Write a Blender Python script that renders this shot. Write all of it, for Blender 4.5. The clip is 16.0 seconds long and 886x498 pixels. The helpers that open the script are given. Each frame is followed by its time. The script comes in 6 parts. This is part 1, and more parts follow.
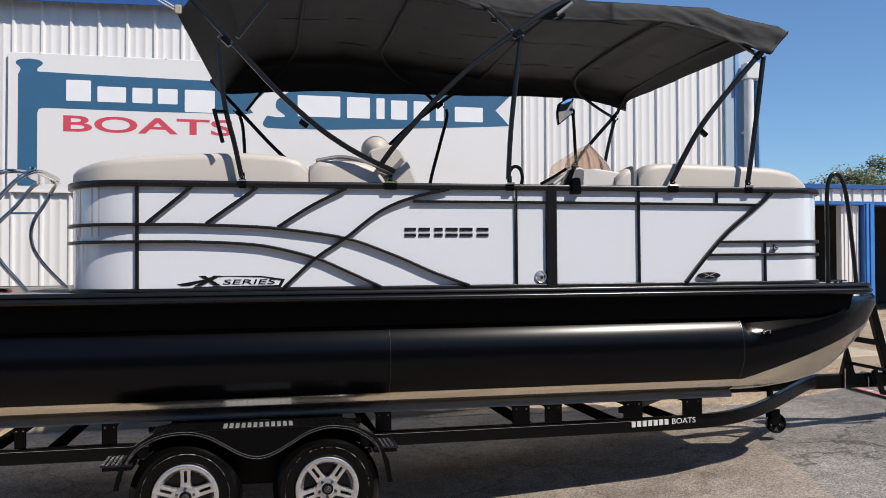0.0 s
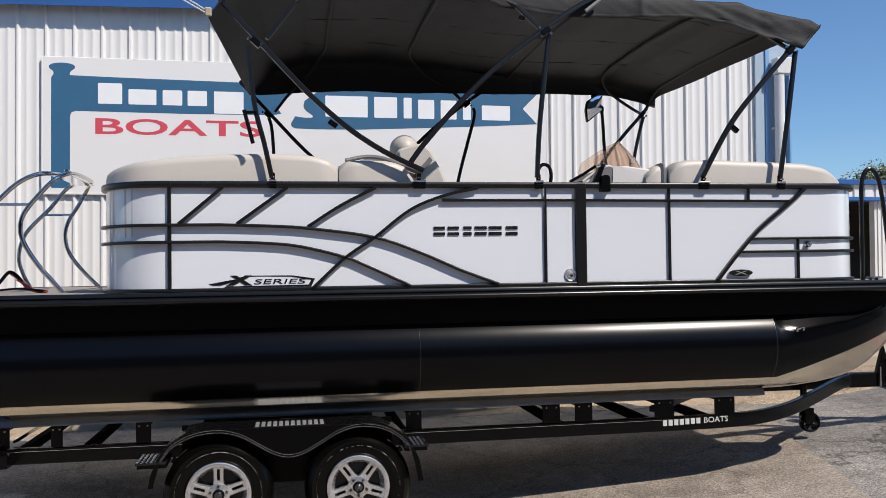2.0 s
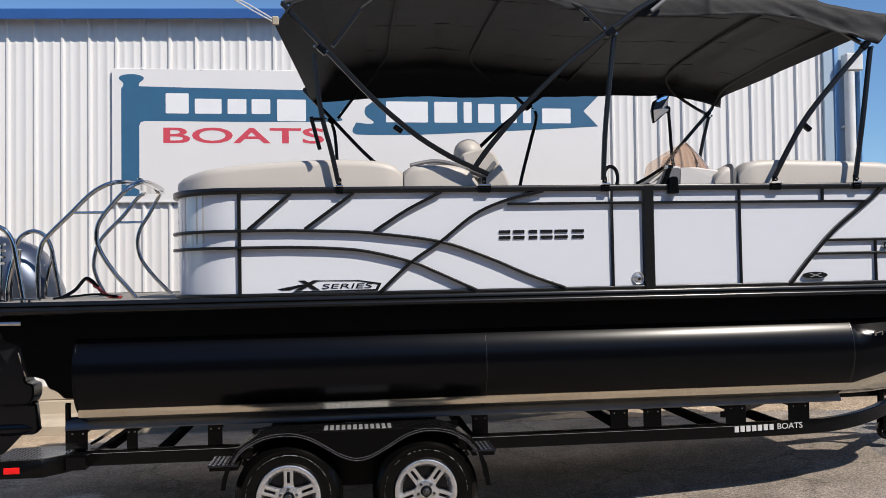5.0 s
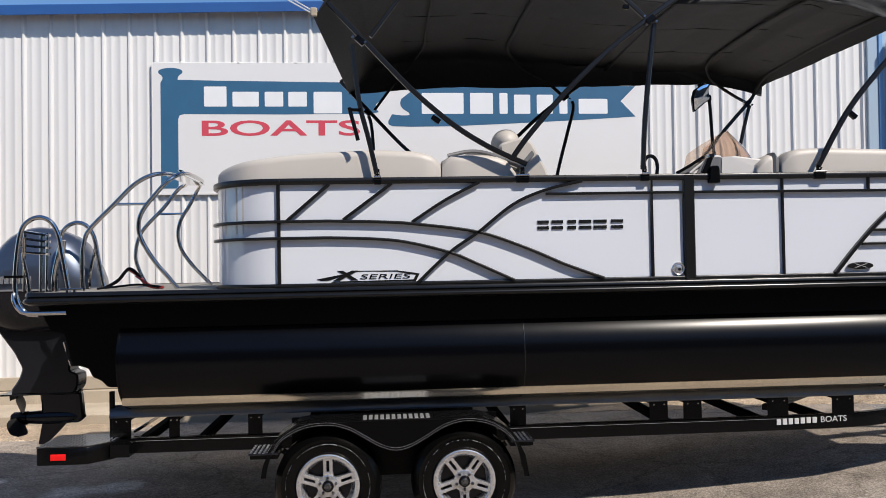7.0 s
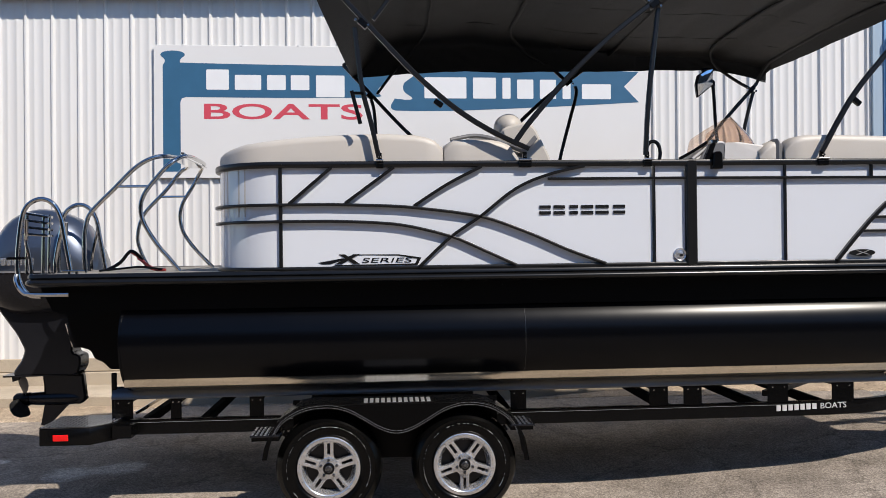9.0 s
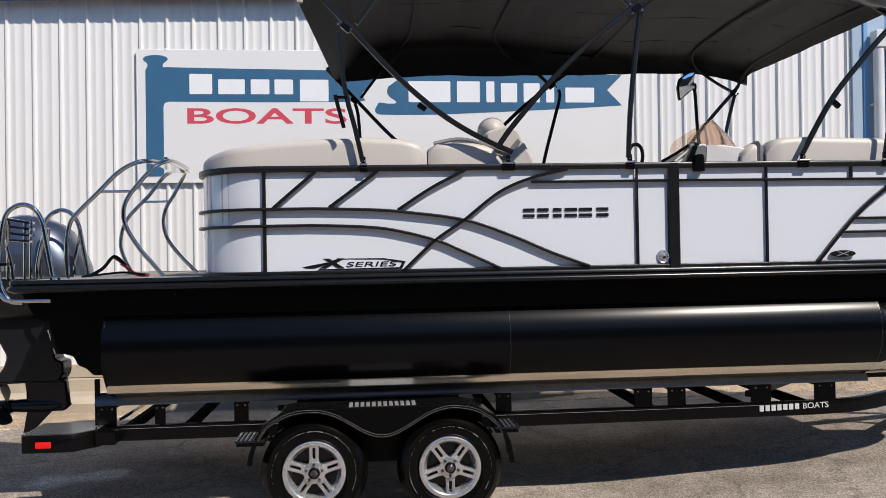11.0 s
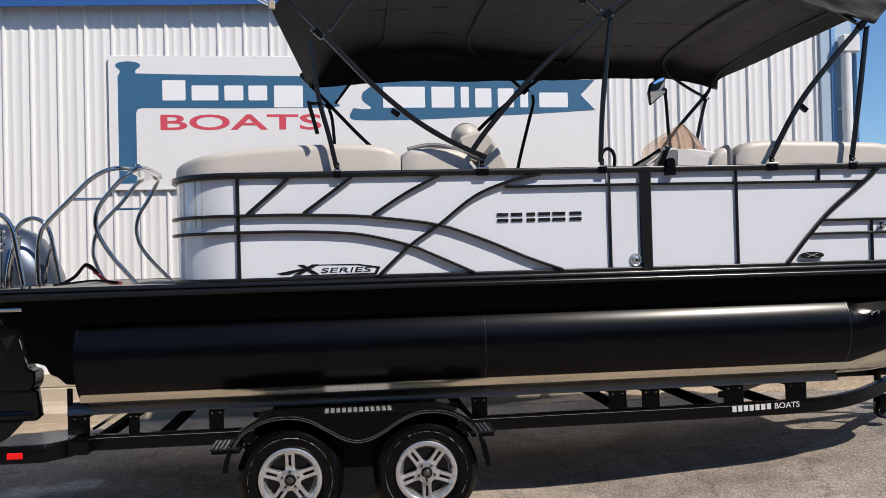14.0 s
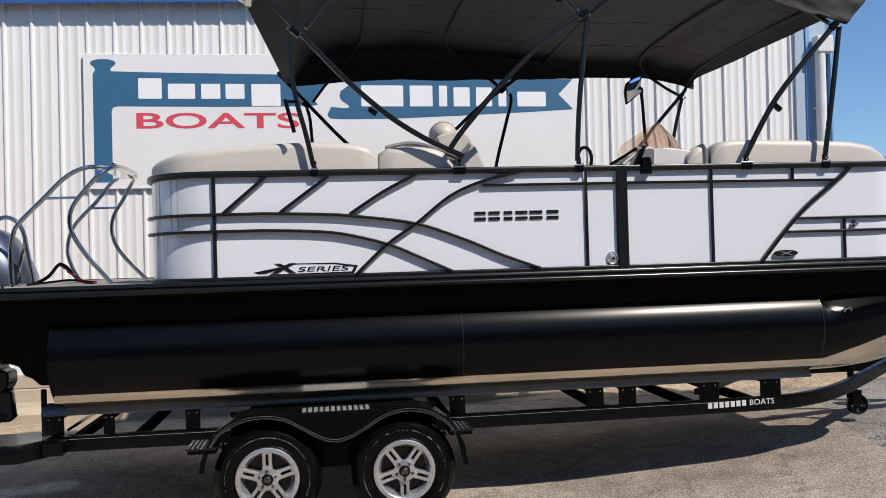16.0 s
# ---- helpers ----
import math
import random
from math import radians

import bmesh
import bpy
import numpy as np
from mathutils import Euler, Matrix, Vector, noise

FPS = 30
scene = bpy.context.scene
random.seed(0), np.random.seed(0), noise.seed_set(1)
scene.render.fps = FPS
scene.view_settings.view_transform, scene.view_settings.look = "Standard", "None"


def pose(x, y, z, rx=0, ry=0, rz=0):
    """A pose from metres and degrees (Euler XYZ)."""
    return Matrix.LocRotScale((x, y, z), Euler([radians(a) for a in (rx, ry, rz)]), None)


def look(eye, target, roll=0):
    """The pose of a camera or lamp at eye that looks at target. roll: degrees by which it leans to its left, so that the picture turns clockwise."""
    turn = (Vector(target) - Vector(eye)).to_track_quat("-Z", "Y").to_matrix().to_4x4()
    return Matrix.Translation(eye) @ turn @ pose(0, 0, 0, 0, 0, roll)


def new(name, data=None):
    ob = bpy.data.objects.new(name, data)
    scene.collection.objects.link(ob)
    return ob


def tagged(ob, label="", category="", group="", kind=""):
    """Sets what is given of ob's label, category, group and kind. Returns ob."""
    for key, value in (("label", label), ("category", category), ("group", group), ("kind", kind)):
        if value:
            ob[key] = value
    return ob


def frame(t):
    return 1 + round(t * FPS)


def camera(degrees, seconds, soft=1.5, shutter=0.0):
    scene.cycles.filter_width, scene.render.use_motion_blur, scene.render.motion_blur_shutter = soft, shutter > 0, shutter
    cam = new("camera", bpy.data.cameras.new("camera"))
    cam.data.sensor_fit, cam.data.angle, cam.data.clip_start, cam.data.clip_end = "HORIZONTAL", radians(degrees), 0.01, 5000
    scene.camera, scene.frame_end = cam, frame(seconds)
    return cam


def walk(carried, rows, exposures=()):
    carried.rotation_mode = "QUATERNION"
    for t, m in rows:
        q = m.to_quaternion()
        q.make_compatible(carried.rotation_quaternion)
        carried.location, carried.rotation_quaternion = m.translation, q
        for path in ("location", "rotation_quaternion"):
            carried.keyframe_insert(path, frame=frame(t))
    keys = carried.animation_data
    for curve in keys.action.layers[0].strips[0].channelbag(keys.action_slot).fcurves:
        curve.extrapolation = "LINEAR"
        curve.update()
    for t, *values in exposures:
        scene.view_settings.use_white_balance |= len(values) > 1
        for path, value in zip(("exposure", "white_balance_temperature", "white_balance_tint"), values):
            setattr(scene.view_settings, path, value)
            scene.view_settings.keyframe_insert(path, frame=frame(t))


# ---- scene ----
cam = camera(55.0, 16.0, soft=0.85)
ROWS = [
    (0.0, -1.9505, -5.5207, 1.7445, -11.820, 1.157, 0.124),
    (0.5, -1.9507, -5.5228, 1.7423, -11.406, 1.111, 0.248),
    (1.0, -1.9565, -5.5162, 1.7426, -10.983, 1.098, 0.396),
    (1.5, -1.9653, -5.5153, 1.7403, -10.539, 1.106, 0.443),
    (2.0, -1.9682, -5.5189, 1.7415, -10.033, 1.109, 0.432),
    (2.5, -1.9768, -5.5141, 1.7438, -9.524, 1.141, 0.367),
    (3.0, -1.9858, -5.5134, 1.7438, -9.023, 1.242, 0.518),
    (3.5, -1.9980, -5.5155, 1.7394, -8.457, 1.398, 0.435),
    (4.0, -2.0089, -5.5073, 1.7404, -7.664, 1.472, 0.706),
    (6.5, -2.0540, -5.4984, 1.7295, -4.563, 1.245, 0.566),
    (7.0, -2.0598, -5.4934, 1.7239, -4.023, 0.998, 0.769),
    (7.5, -2.0683, -5.4890, 1.7220, -3.679, 0.607, 0.656),
    (8.0, -2.0682, -5.4878, 1.7171, -3.498, 0.385, 0.639),
    (8.5, -2.0664, -5.4863, 1.7163, -3.620, 0.172, 0.474),
    (9.0, -2.0582, -5.4954, 1.7144, -3.894, 0.036, 0.398),
    (11.5, -2.0473, -5.5057, 1.7138, -5.010, 0.320, 0.883),
    (12.0, -2.0431, -5.5094, 1.7138, -5.135, 0.335, 1.035),
    (12.5, -2.0403, -5.5123, 1.7138, -5.357, 0.332, 1.188),
    (13.0, -2.0373, -5.5162, 1.7150, -5.648, 0.385, 1.350),
    (13.5, -2.0359, -5.5217, 1.7145, -5.966, 0.497, 1.143),
    (14.0, -2.0334, -5.5235, 1.7150, -6.375, 0.565, 1.250),
    (14.5, -2.0302, -5.5239, 1.7143, -6.759, 0.572, 1.101),
    (15.0, -2.0286, -5.5270, 1.7142, -7.063, 0.543, 1.111),
    (15.5, -2.0242, -5.5268, 1.7105, -7.411, 0.559, 1.219),
    (16.0, -2.0193, -5.5277, 1.7107, -7.737, 0.480, 1.369),
]
walk(cam, [(t, pose(x, y, z, 90 + pitch, roll, yaw)) for t, x, y, z, yaw, pitch, roll in ROWS])

# ---- world, sun, exposure ----
SUN_FROM = Vector((0.555, -0.665, 1.0)).normalized()
world = bpy.data.worlds.new("sky")
scene.world = world
world.use_nodes = True
wn = world.node_tree.nodes
sky = wn.new("ShaderNodeTexSky")
sky.sky_type, sky.sun_disc = "NISHITA", False
sky.sun_elevation = math.asin(SUN_FROM.z)
sky.sun_rotation = math.atan2(SUN_FROM.x, SUN_FROM.y)
sky.air_density, sky.dust_density, sky.ozone_density = 1.0, 0.1, 2.0
wn["Background"].inputs["Strength"].default_value = 0.095
clear_air = wn.new("ShaderNodeMix")
clear_air.data_type, clear_air.blend_type = "RGBA", "MULTIPLY"
clear_air.inputs["Factor"].default_value, clear_air.inputs["B"].default_value = 1.0, (0.90, 1.16, 1.45, 1)
world.node_tree.links.new(sky.outputs["Color"], clear_air.inputs["A"])
world.node_tree.links.new(clear_air.outputs["Result"], wn["Background"].inputs["Color"])
sun = new("sun", bpy.data.lights.new("sun", "SUN"))
sun.data.energy, sun.data.angle, sun.data.color = 5.9, radians(0.55), (1.0, 0.920, 0.826)
sun.matrix_world = look(SUN_FROM * 30, (0, 0, 0))
scene.view_settings.exposure = -0.14


# ---- materials ----
def mat(name, color, rough=0.5, metal=0.0, vary=0.0, scale=6.0, fine=0.0, fine_scale=120.0, bump=0.0, bump_scale=200.0,
        coat=0.0, tint=None, spread=0.0, stretch=(1, 1, 1), rough_vary=0.0, spec=0.5):
    """A surface: two scales of colour variation, fine relief, clear coat, and variation from piece to piece."""
    m = bpy.data.materials.new(name)
    m.use_nodes = True
    n, l = m.node_tree.nodes, m.node_tree.links
    b = n["Principled BSDF"]
    b.inputs["Roughness"].default_value, b.inputs["Metallic"].default_value = rough, metal
    b.inputs["Coat Weight"].default_value, b.inputs["Coat Roughness"].default_value = coat, 0.06
    b.inputs["Base Color"].default_value = (*color, 1)
    b.inputs["Specular IOR Level"].default_value = spec
    at = n.new("ShaderNodeTexCoord")
    mp = n.new("ShaderNodeMapping")
    mp.inputs["Scale"].default_value = stretch
    l.new(at.outputs["Object"], mp.inputs["Vector"])

    def noise_at(sc, detail=4.0):
        t = n.new("ShaderNodeTexNoise")
        t.inputs["Scale"].default_value, t.inputs["Detail"].default_value = sc, detail
        l.new(mp.outputs["Vector"], t.inputs["Vector"])
        return t.outputs["Fac"]

    def mixed(a, fac_socket, other, amount):
        k = n.new("ShaderNodeMapRange")
        k.inputs["From Min"].default_value, k.inputs["From Max"].default_value = 0.3, 0.7
        k.inputs["To Min"].default_value, k.inputs["To Max"].default_value = 0.0, amount
        l.new(fac_socket, k.inputs["Value"])
        x = n.new("ShaderNodeMix")
        x.data_type = "RGBA"
        l.new(k.outputs["Result"], x.inputs["Factor"])
        if a is None:
            x.inputs["A"].default_value = (*color, 1)
        else:
            l.new(a, x.inputs["A"])
        x.inputs["B"].default_value = (*other, 1)
        return x.outputs["Result"]

    out = None
    dark = tint or tuple(c * 0.45 for c in color)
    if vary:
        out = mixed(out, noise_at(scale), dark, vary)
    if fine:
        out = mixed(out, noise_at(fine_scale, 2.0), tuple(min(1, c * 1.7 + 0.01) for c in color), fine)
    if spread:
        info = n.new("ShaderNodeObjectInfo")
        hs = n.new("ShaderNodeHueSaturation")
        k = n.new("ShaderNodeMapRange")
        k.inputs["To Min"].default_value, k.inputs["To Max"].default_value = 1 - spread, 1 + spread
        l.new(info.outputs["Random"], k.inputs["Value"])
        l.new(k.outputs["Result"], hs.inputs["Value"])
        if out is None:
            hs.inputs["Color"].default_value = (*color, 1)
        else:
            l.new(out, hs.inputs["Color"])
        out = hs.outputs["Color"]
    if out is not None:
        l.new(out, b.inputs["Base Color"])
    if rough_vary:
        k = n.new("ShaderNodeMapRange")
        k.inputs["To Min"].default_value, k.inputs["To Max"].default_value = rough - rough_vary, rough + rough_vary
        l.new(noise_at(scale * 2.3), k.inputs["Value"])
        l.new(k.outputs["Result"], b.inputs["Roughness"])
    if bump:
        bp = n.new("ShaderNodeBump")
        bp.inputs["Strength"].default_value, bp.inputs["Distance"].default_value = bump, 0.004
        l.new(noise_at(bump_scale, 3.0), bp.inputs["Height"])
        l.new(bp.outputs["Normal"], b.inputs["Normal"])
    return m


KERB = mat("kerb_concrete", (0.42, 0.355, 0.27), 0.9, vary=0.5, scale=3, fine=0.3, fine_scale=90, bump=0.5, bump_scale=80, spec=0.3)
RED_LINE = mat("red_line_paint", (0.55, 0.10, 0.11), 0.8, vary=0.9, scale=9, tint=(0.36, 0.33, 0.31), bump=0.4)
SHEET = mat("white_sheet_metal", (0.725, 0.715, 0.695), 0.42, vary=0.15, scale=1.4, tint=(0.56, 0.54, 0.50), spread=0.02, stretch=(3, 3, 0.35), rough_vary=0.08)
BLUE_TRIM = mat("blue_painted_metal", (0.035, 0.14, 0.40), 0.4, vary=0.25, scale=3)
BLUE_POST = mat("bright_blue_painted_metal", (0.055, 0.22, 0.58), 0.4, vary=0.25, scale=3)
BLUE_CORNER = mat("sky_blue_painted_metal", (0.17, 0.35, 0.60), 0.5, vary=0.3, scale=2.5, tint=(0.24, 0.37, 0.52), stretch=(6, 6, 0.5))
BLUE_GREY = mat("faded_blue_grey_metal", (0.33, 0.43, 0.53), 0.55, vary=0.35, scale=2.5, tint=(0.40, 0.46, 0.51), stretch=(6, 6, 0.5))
PIPE_WHITE = mat("white_pipe", (0.72, 0.72, 0.70), 0.4, vary=0.2, scale=4)
BOARD = mat("sign_board_white", (0.73, 0.718, 0.70), 0.45, vary=0.12, scale=2.2, tint=(0.6, 0.59, 0.57))
SIGN_BLUE = mat("sign_blue", (0.035, 0.125, 0.23), 0.45, vary=0.2, scale=4)
BLUE_EAVE = mat("deep_blue_painted_metal", (0.026, 0.098, 0.30), 0.4, vary=0.3, scale=2.5, tint=(0.02, 0.07, 0.22))
SIGN_RED = mat("sign_red", (0.62, 0.07, 0.10), 0.45, vary=0.15, scale=5)
SIGN_WHITE = mat("sign_white", (0.80, 0.80, 0.80), 0.45, vary=0.08, scale=5)
PANEL = mat("boat_panel_white", (0.675, 0.70, 0.745), 0.17, vary=0.08, scale=2.0, tint=(0.60, 0.625, 0.67), coat=0.8, rough_vary=0.04)
BLACK = mat("black_powder_coat", (0.0022, 0.0022, 0.0024), 0.26, vary=0.3, scale=14, tint=(0.005, 0.005, 0.005), bump=0.04, bump_scale=400, spec=0.17)
RAIL_BLACK = mat("black_anodised_trim", (0.0065, 0.0063, 0.0062), 0.3, vary=0.35, scale=10, tint=(0.014, 0.0135, 0.013), bump=0.05, bump_scale=300, spec=0.42)
TUBE_BLACK = mat("pontoon_black", (0.0012, 0.0014, 0.0022), 0.235, vary=0.3, scale=3.0, tint=(0.0018, 0.0020, 0.0027), spec=0.2, rough_vary=0.015)
SKIRT = mat("underskirt_black", (0.0016, 0.0016, 0.0017), 0.35, vary=0.3, scale=4, spec=0.12)
BARE = mat("bare_aluminium", (0.82, 0.735, 0.585), 0.21, metal=1.0, vary=0.25, scale=5, tint=(0.70, 0.61, 0.47), stretch=(0.5, 4, 4), rough_vary=0.04)
CANVAS = mat("black_canvas", (0.0098, 0.0100, 0.0108), 0.66, vary=0.35, scale=5, tint=(0.02, 0.02, 0.021), bump=0.3, bump_scale=500, spec=0.35)
TRIM_BLACK = mat("rub_rail_black", (0.005, 0.005, 0.0052), 0.24, vary=0.35, scale=10, tint=(0.011, 0.011, 0.011), spec=0.38)
FRAME_BLACK = mat("bimini_frame_black", (0.006, 0.006, 0.0064), 0.29, vary=0.3, scale=9, tint=(0.010, 0.010, 0.010), spec=0.45)
VINYL = mat("beige_vinyl", (0.49, 0.455, 0.41), 0.46, vary=0.2, scale=4, tint=(0.40, 0.368, 0.33), bump=0.2, bump_scale=260)
VINYL_GREY = mat("grey_vinyl", (0.15, 0.15, 0.155), 0.45, vary=0.25, scale=7, bump=0.2, bump_scale=260)
STEEL = mat("stainless_steel", (0.60, 0.585, 0.565), 0.065, metal=1.0, vary=0.15, scale=9)
CHROME = mat("chrome", (0.74, 0.71, 0.66), 0.08, metal=1.0, vary=0.1, scale=12)
STEP = mat("bright_tread", (0.62, 0.61, 0.59), 0.34, metal=0.7, vary=0.25, scale=25, tint=(0.5, 0.5, 0.5))
ALLOY = mat("machined_alloy", (0.72, 0.725, 0.74), 0.25, metal=0.80, vary=0.45, scale=14, tint=(0.42, 0.42, 0.44), rough_vary=0.05, coat=0.3)
RUBBER = mat("tyre_rubber", (0.0018, 0.0018, 0.0018), 0.22, vary=0.5, scale=9, tint=(0.004, 0.004, 0.004), bump=0.12, bump_scale=120, spec=0.17)
# The pale tint puts the tyre's sun glints into the colour.
TYRE_SHINE = mat("painted_sidewall_glint", (0.006, 0.006, 0.006), 0.30, vary=1.0, scale=26, tint=(0.55, 0.55, 0.55), spec=1.0)
STUD = mat("rubbed_tread_metal", (0.45, 0.45, 0.45), 0.3, metal=1.0, vary=0.4, scale=30)
CROSS = mat("dull_black_steel", (0.006, 0.006, 0.006), 0.85, vary=0.4, scale=12, bump=0.3, bump_scale=120, spec=0.04)
WELD = mat("painted_weld_bead", (0.004, 0.004, 0.005), 0.24, vary=0.3, scale=30, spec=0.7)
CORD = mat("white_cord", (0.62, 0.62, 0.60), 0.7, vary=0.2, scale=40)
CARPET = mat("bunk_carpet", (0.078, 0.094, 0.118), 0.24, vary=0.4, scale=8, tint=(0.032, 0.038, 0.048), fine=0.3, fine_scale=220, bump=0.12, bump_scale=320, spec=0.9)
LENS_RED = mat("red_lens", (0.80, 0.012, 0.012), 0.2, vary=0.2, scale=30, spec=0.3)
COWL = mat("motor_cowl_metallic", (0.10, 0.118, 0.155), 0.34, metal=0.75, vary=0.2, scale=6, coat=0.7)
PROP = mat("propeller_paint", (0.035, 0.036, 0.038), 0.3, metal=0.3, vary=0.4, scale=20, tint=(0.09, 0.09, 0.09), spec=0.6)
MOTOR_DARK = mat("motor_leg_paint", (0.011, 0.0115, 0.0145), 0.22, metal=0.1, vary=0.3, scale=9, spec=0.35)
DASH = mat("console_shell", (0.60, 0.58, 0.56), 0.4, vary=0.12, scale=5)
DECKING = mat("woven_deck_vinyl", (0.27, 0.25, 0.22), 0.8, vary=0.4, scale=30, bump=0.5, bump_scale=300)
LEAF = mat("leaf", (0.060, 0.085, 0.028), 0.6, vary=0.8, scale=1.6, tint=(0.115, 0.12, 0.045), spread=0.2)
BARK = mat("bark", (0.10, 0.075, 0.05), 0.9, vary=0.6, scale=12, bump=0.8, bump_scale=40)
# Shade put into the colour: far shop's interior and the added south wall.
SHADE_WALL = mat("shade_dark_wall", (0.06, 0.055, 0.05), 0.9, vary=0.4, scale=1)
PINSTRIPE = mat("grey_pinstripe", (0.22, 0.22, 0.23), 0.4, vary=0.2, scale=20)
STICKER = mat("white_vinyl_lettering", (0.58, 0.58, 0.58), 0.5, vary=0.1, scale=20)
CABLE_RED = mat("red_cable", (0.35, 0.03, 0.025), 0.5, vary=0.2, scale=20)


def lot(name, light, dark, grit, crack, dust_sun=()):
    """Worn paving: broad patches, stains, grit of two sizes and fine cracks."""
    m = bpy.data.materials.new(name)
    m.use_nodes = True
    n, l = m.node_tree.nodes, m.node_tree.links
    b = n["Principled BSDF"]
    b.inputs["Roughness"].default_value, b.inputs["Specular IOR Level"].default_value = 0.95, 0.04
    at = n.new("ShaderNodeTexCoord")

    def tex(kind, scale, detail=5.0):
        t = n.new(kind)
        t.inputs["Scale"].default_value = scale
        if kind == "ShaderNodeTexNoise":
            t.inputs["Detail"].default_value, t.inputs["Roughness"].default_value = detail, 0.65
        l.new(at.outputs["Object"], t.inputs["Vector"])
        return t

    def ramp(src, lo, hi, a, c):
        k = n.new("ShaderNodeMapRange")
        k.inputs["From Min"].default_value, k.inputs["From Max"].default_value = lo, hi
        k.inputs["To Min"].default_value, k.inputs["To Max"].default_value = a, c
        l.new(src, k.inputs["Value"])
        return k.outputs["Result"]

    def times(p, q):
        k = n.new("ShaderNodeMath")
        k.operation = "MULTIPLY"
        l.new(p, k.inputs[0]), l.new(q, k.inputs[1])
        return k.outputs["Value"]
    mixc = n.new("ShaderNodeMix")
    mixc.data_type = "RGBA"
    mixc.inputs["A"].default_value, mixc.inputs["B"].default_value = (*dark, 1), (*light, 1)
    l.new(ramp(tex("ShaderNodeTexNoise", 0.7).outputs["Fac"], 0.35, 0.62, 0, 1), mixc.inputs["Factor"])
    g1 = ramp(tex("ShaderNodeTexNoise", 55, 2).outputs["Fac"], 0.3, 0.72, 1 - grit, 1 + grit)
    g2 = ramp(tex("ShaderNodeTexVoronoi", 130).outputs["Color"], 0.2, 0.8, 1 - grit, 1 + grit)
    g3 = ramp(tex("ShaderNodeTexNoise", 6, 4).outputs["Fac"], 0.3, 0.72, 1 - grit * 0.5, 1 + grit * 0.4)
    vor = tex("ShaderNodeTexVoronoi", 0.55)
    vor.feature = "DISTANCE_TO_EDGE"
    wob = n.new("ShaderNodeMix")
    wob.data_type, wob.blend_type = "RGBA", "LINEAR_LIGHT"
    wob.inputs["Factor"].default_value = 0.35
    l.new(at.outputs["Object"], wob.inputs["A"])
    l.new(tex("ShaderNodeTexNoise", 1.7, 6).outputs["Color"], wob.inputs["B"])
    l.new(wob.outputs["Result"], vor.inputs["Vector"])
    cr = ramp(vor.outputs["Distance"], 0.0, 0.012, 1 - crack, 1.0)
    total = times(times(g1, g2), times(g3, cr))
    base = mixc.outputs["Result"]
    # Pale spots: dust patches, and sunlit chips painted into the colour.
    for cx, cy, r, amount in dust_sun:
        away = n.new("ShaderNodeVectorMath")
        away.operation = "DISTANCE"
        away.inputs[1].default_value = (cx, cy, 0.0)
        flat = n.new("ShaderNodeVectorMath")
        flat.operation = "MULTIPLY"
        flat.inputs[1].default_value = (1, 1, 0)
        l.new(at.outputs["Object"], flat.inputs[0])
        l.new(flat.outputs["Vector"], away.inputs[0])
        ragged = n.new("ShaderNodeMath")
        ragged.operation = "MULTIPLY_ADD"
        l.new(tex("ShaderNodeTexNoise", 3.2, 6).outputs["Fac"], ragged.inputs[0])
        ragged.inputs[1].default_value = 1.1 * r
        l.new(away.outputs["Value"], ragged.inputs[2])
        pale_mix = n.new("ShaderNodeMix")
        pale_mix.data_type = "RGBA"
        l.new(ramp(ragged.outputs["Value"], 0.85 * r, 1.25 * r, amount, 0.0), pale_mix.inputs["Factor"])
        l.new(base, pale_mix.inputs["A"])
        pale_mix.inputs["B"].default_value = (0.62, 0.58, 0.52, 1)
        base = pale_mix.outputs["Result"]
    mul = n.new("ShaderNodeVectorMath")
    mul.operation = "SCALE"
    l.new(base, mul.inputs[0])
    l.new(total, mul.inputs["Scale"])
    l.new(mul.outputs["Vector"], b.inputs["Base Color"])
    bp = n.new("ShaderNodeBump")
    bp.inputs["Strength"].default_value, bp.inputs["Distance"].default_value = 0.8, 0.006
    l.new(times(g1, g2), bp.inputs["Height"])
    l.new(bp.outputs["Normal"], b.inputs["Normal"])
    return m


def clear(name, color, rough=0.04, through_it=0.8):
    m = mat(name, color, rough)
    b = m.node_tree.nodes["Principled BSDF"]
    b.inputs["Transmission Weight"].default_value, b.inputs["IOR"].default_value = through_it, 1.2
    return m


ASPHALT = lot("asphalt", (0.305, 0.284, 0.262), (0.18, 0.167, 0.154), 0.42, 0.6)
# First two spots are dust; the third paints small chips of sunlight.
PAVING = lot("paving", (0.365, 0.315, 0.264), (0.215, 0.184, 0.154), 0.32, 0.35, dust_sun=((-4.48, 1.22, 0.33, 0.8), (-4.12, 1.36, 0.33, 0.75), (-5.2, 1.65, 0.16, 0.9)))
TAN = lot("tan_concrete", (0.47, 0.375, 0.27), (0.33, 0.255, 0.18), 0.42, 0.35)
ACRYLIC = clear("tinted_acrylic", (0.86, 0.71, 0.60), 0.05, 0.96)
BADGE = mat("dark_chrome", (0.045, 0.047, 0.055), 0.15, metal=0.9, vary=0.5, scale=60, tint=(0.4, 0.4, 0.4))
MIRROR = mat("mirror_glass", (0.84, 0.92, 1.0), 0.05, metal=1.0)


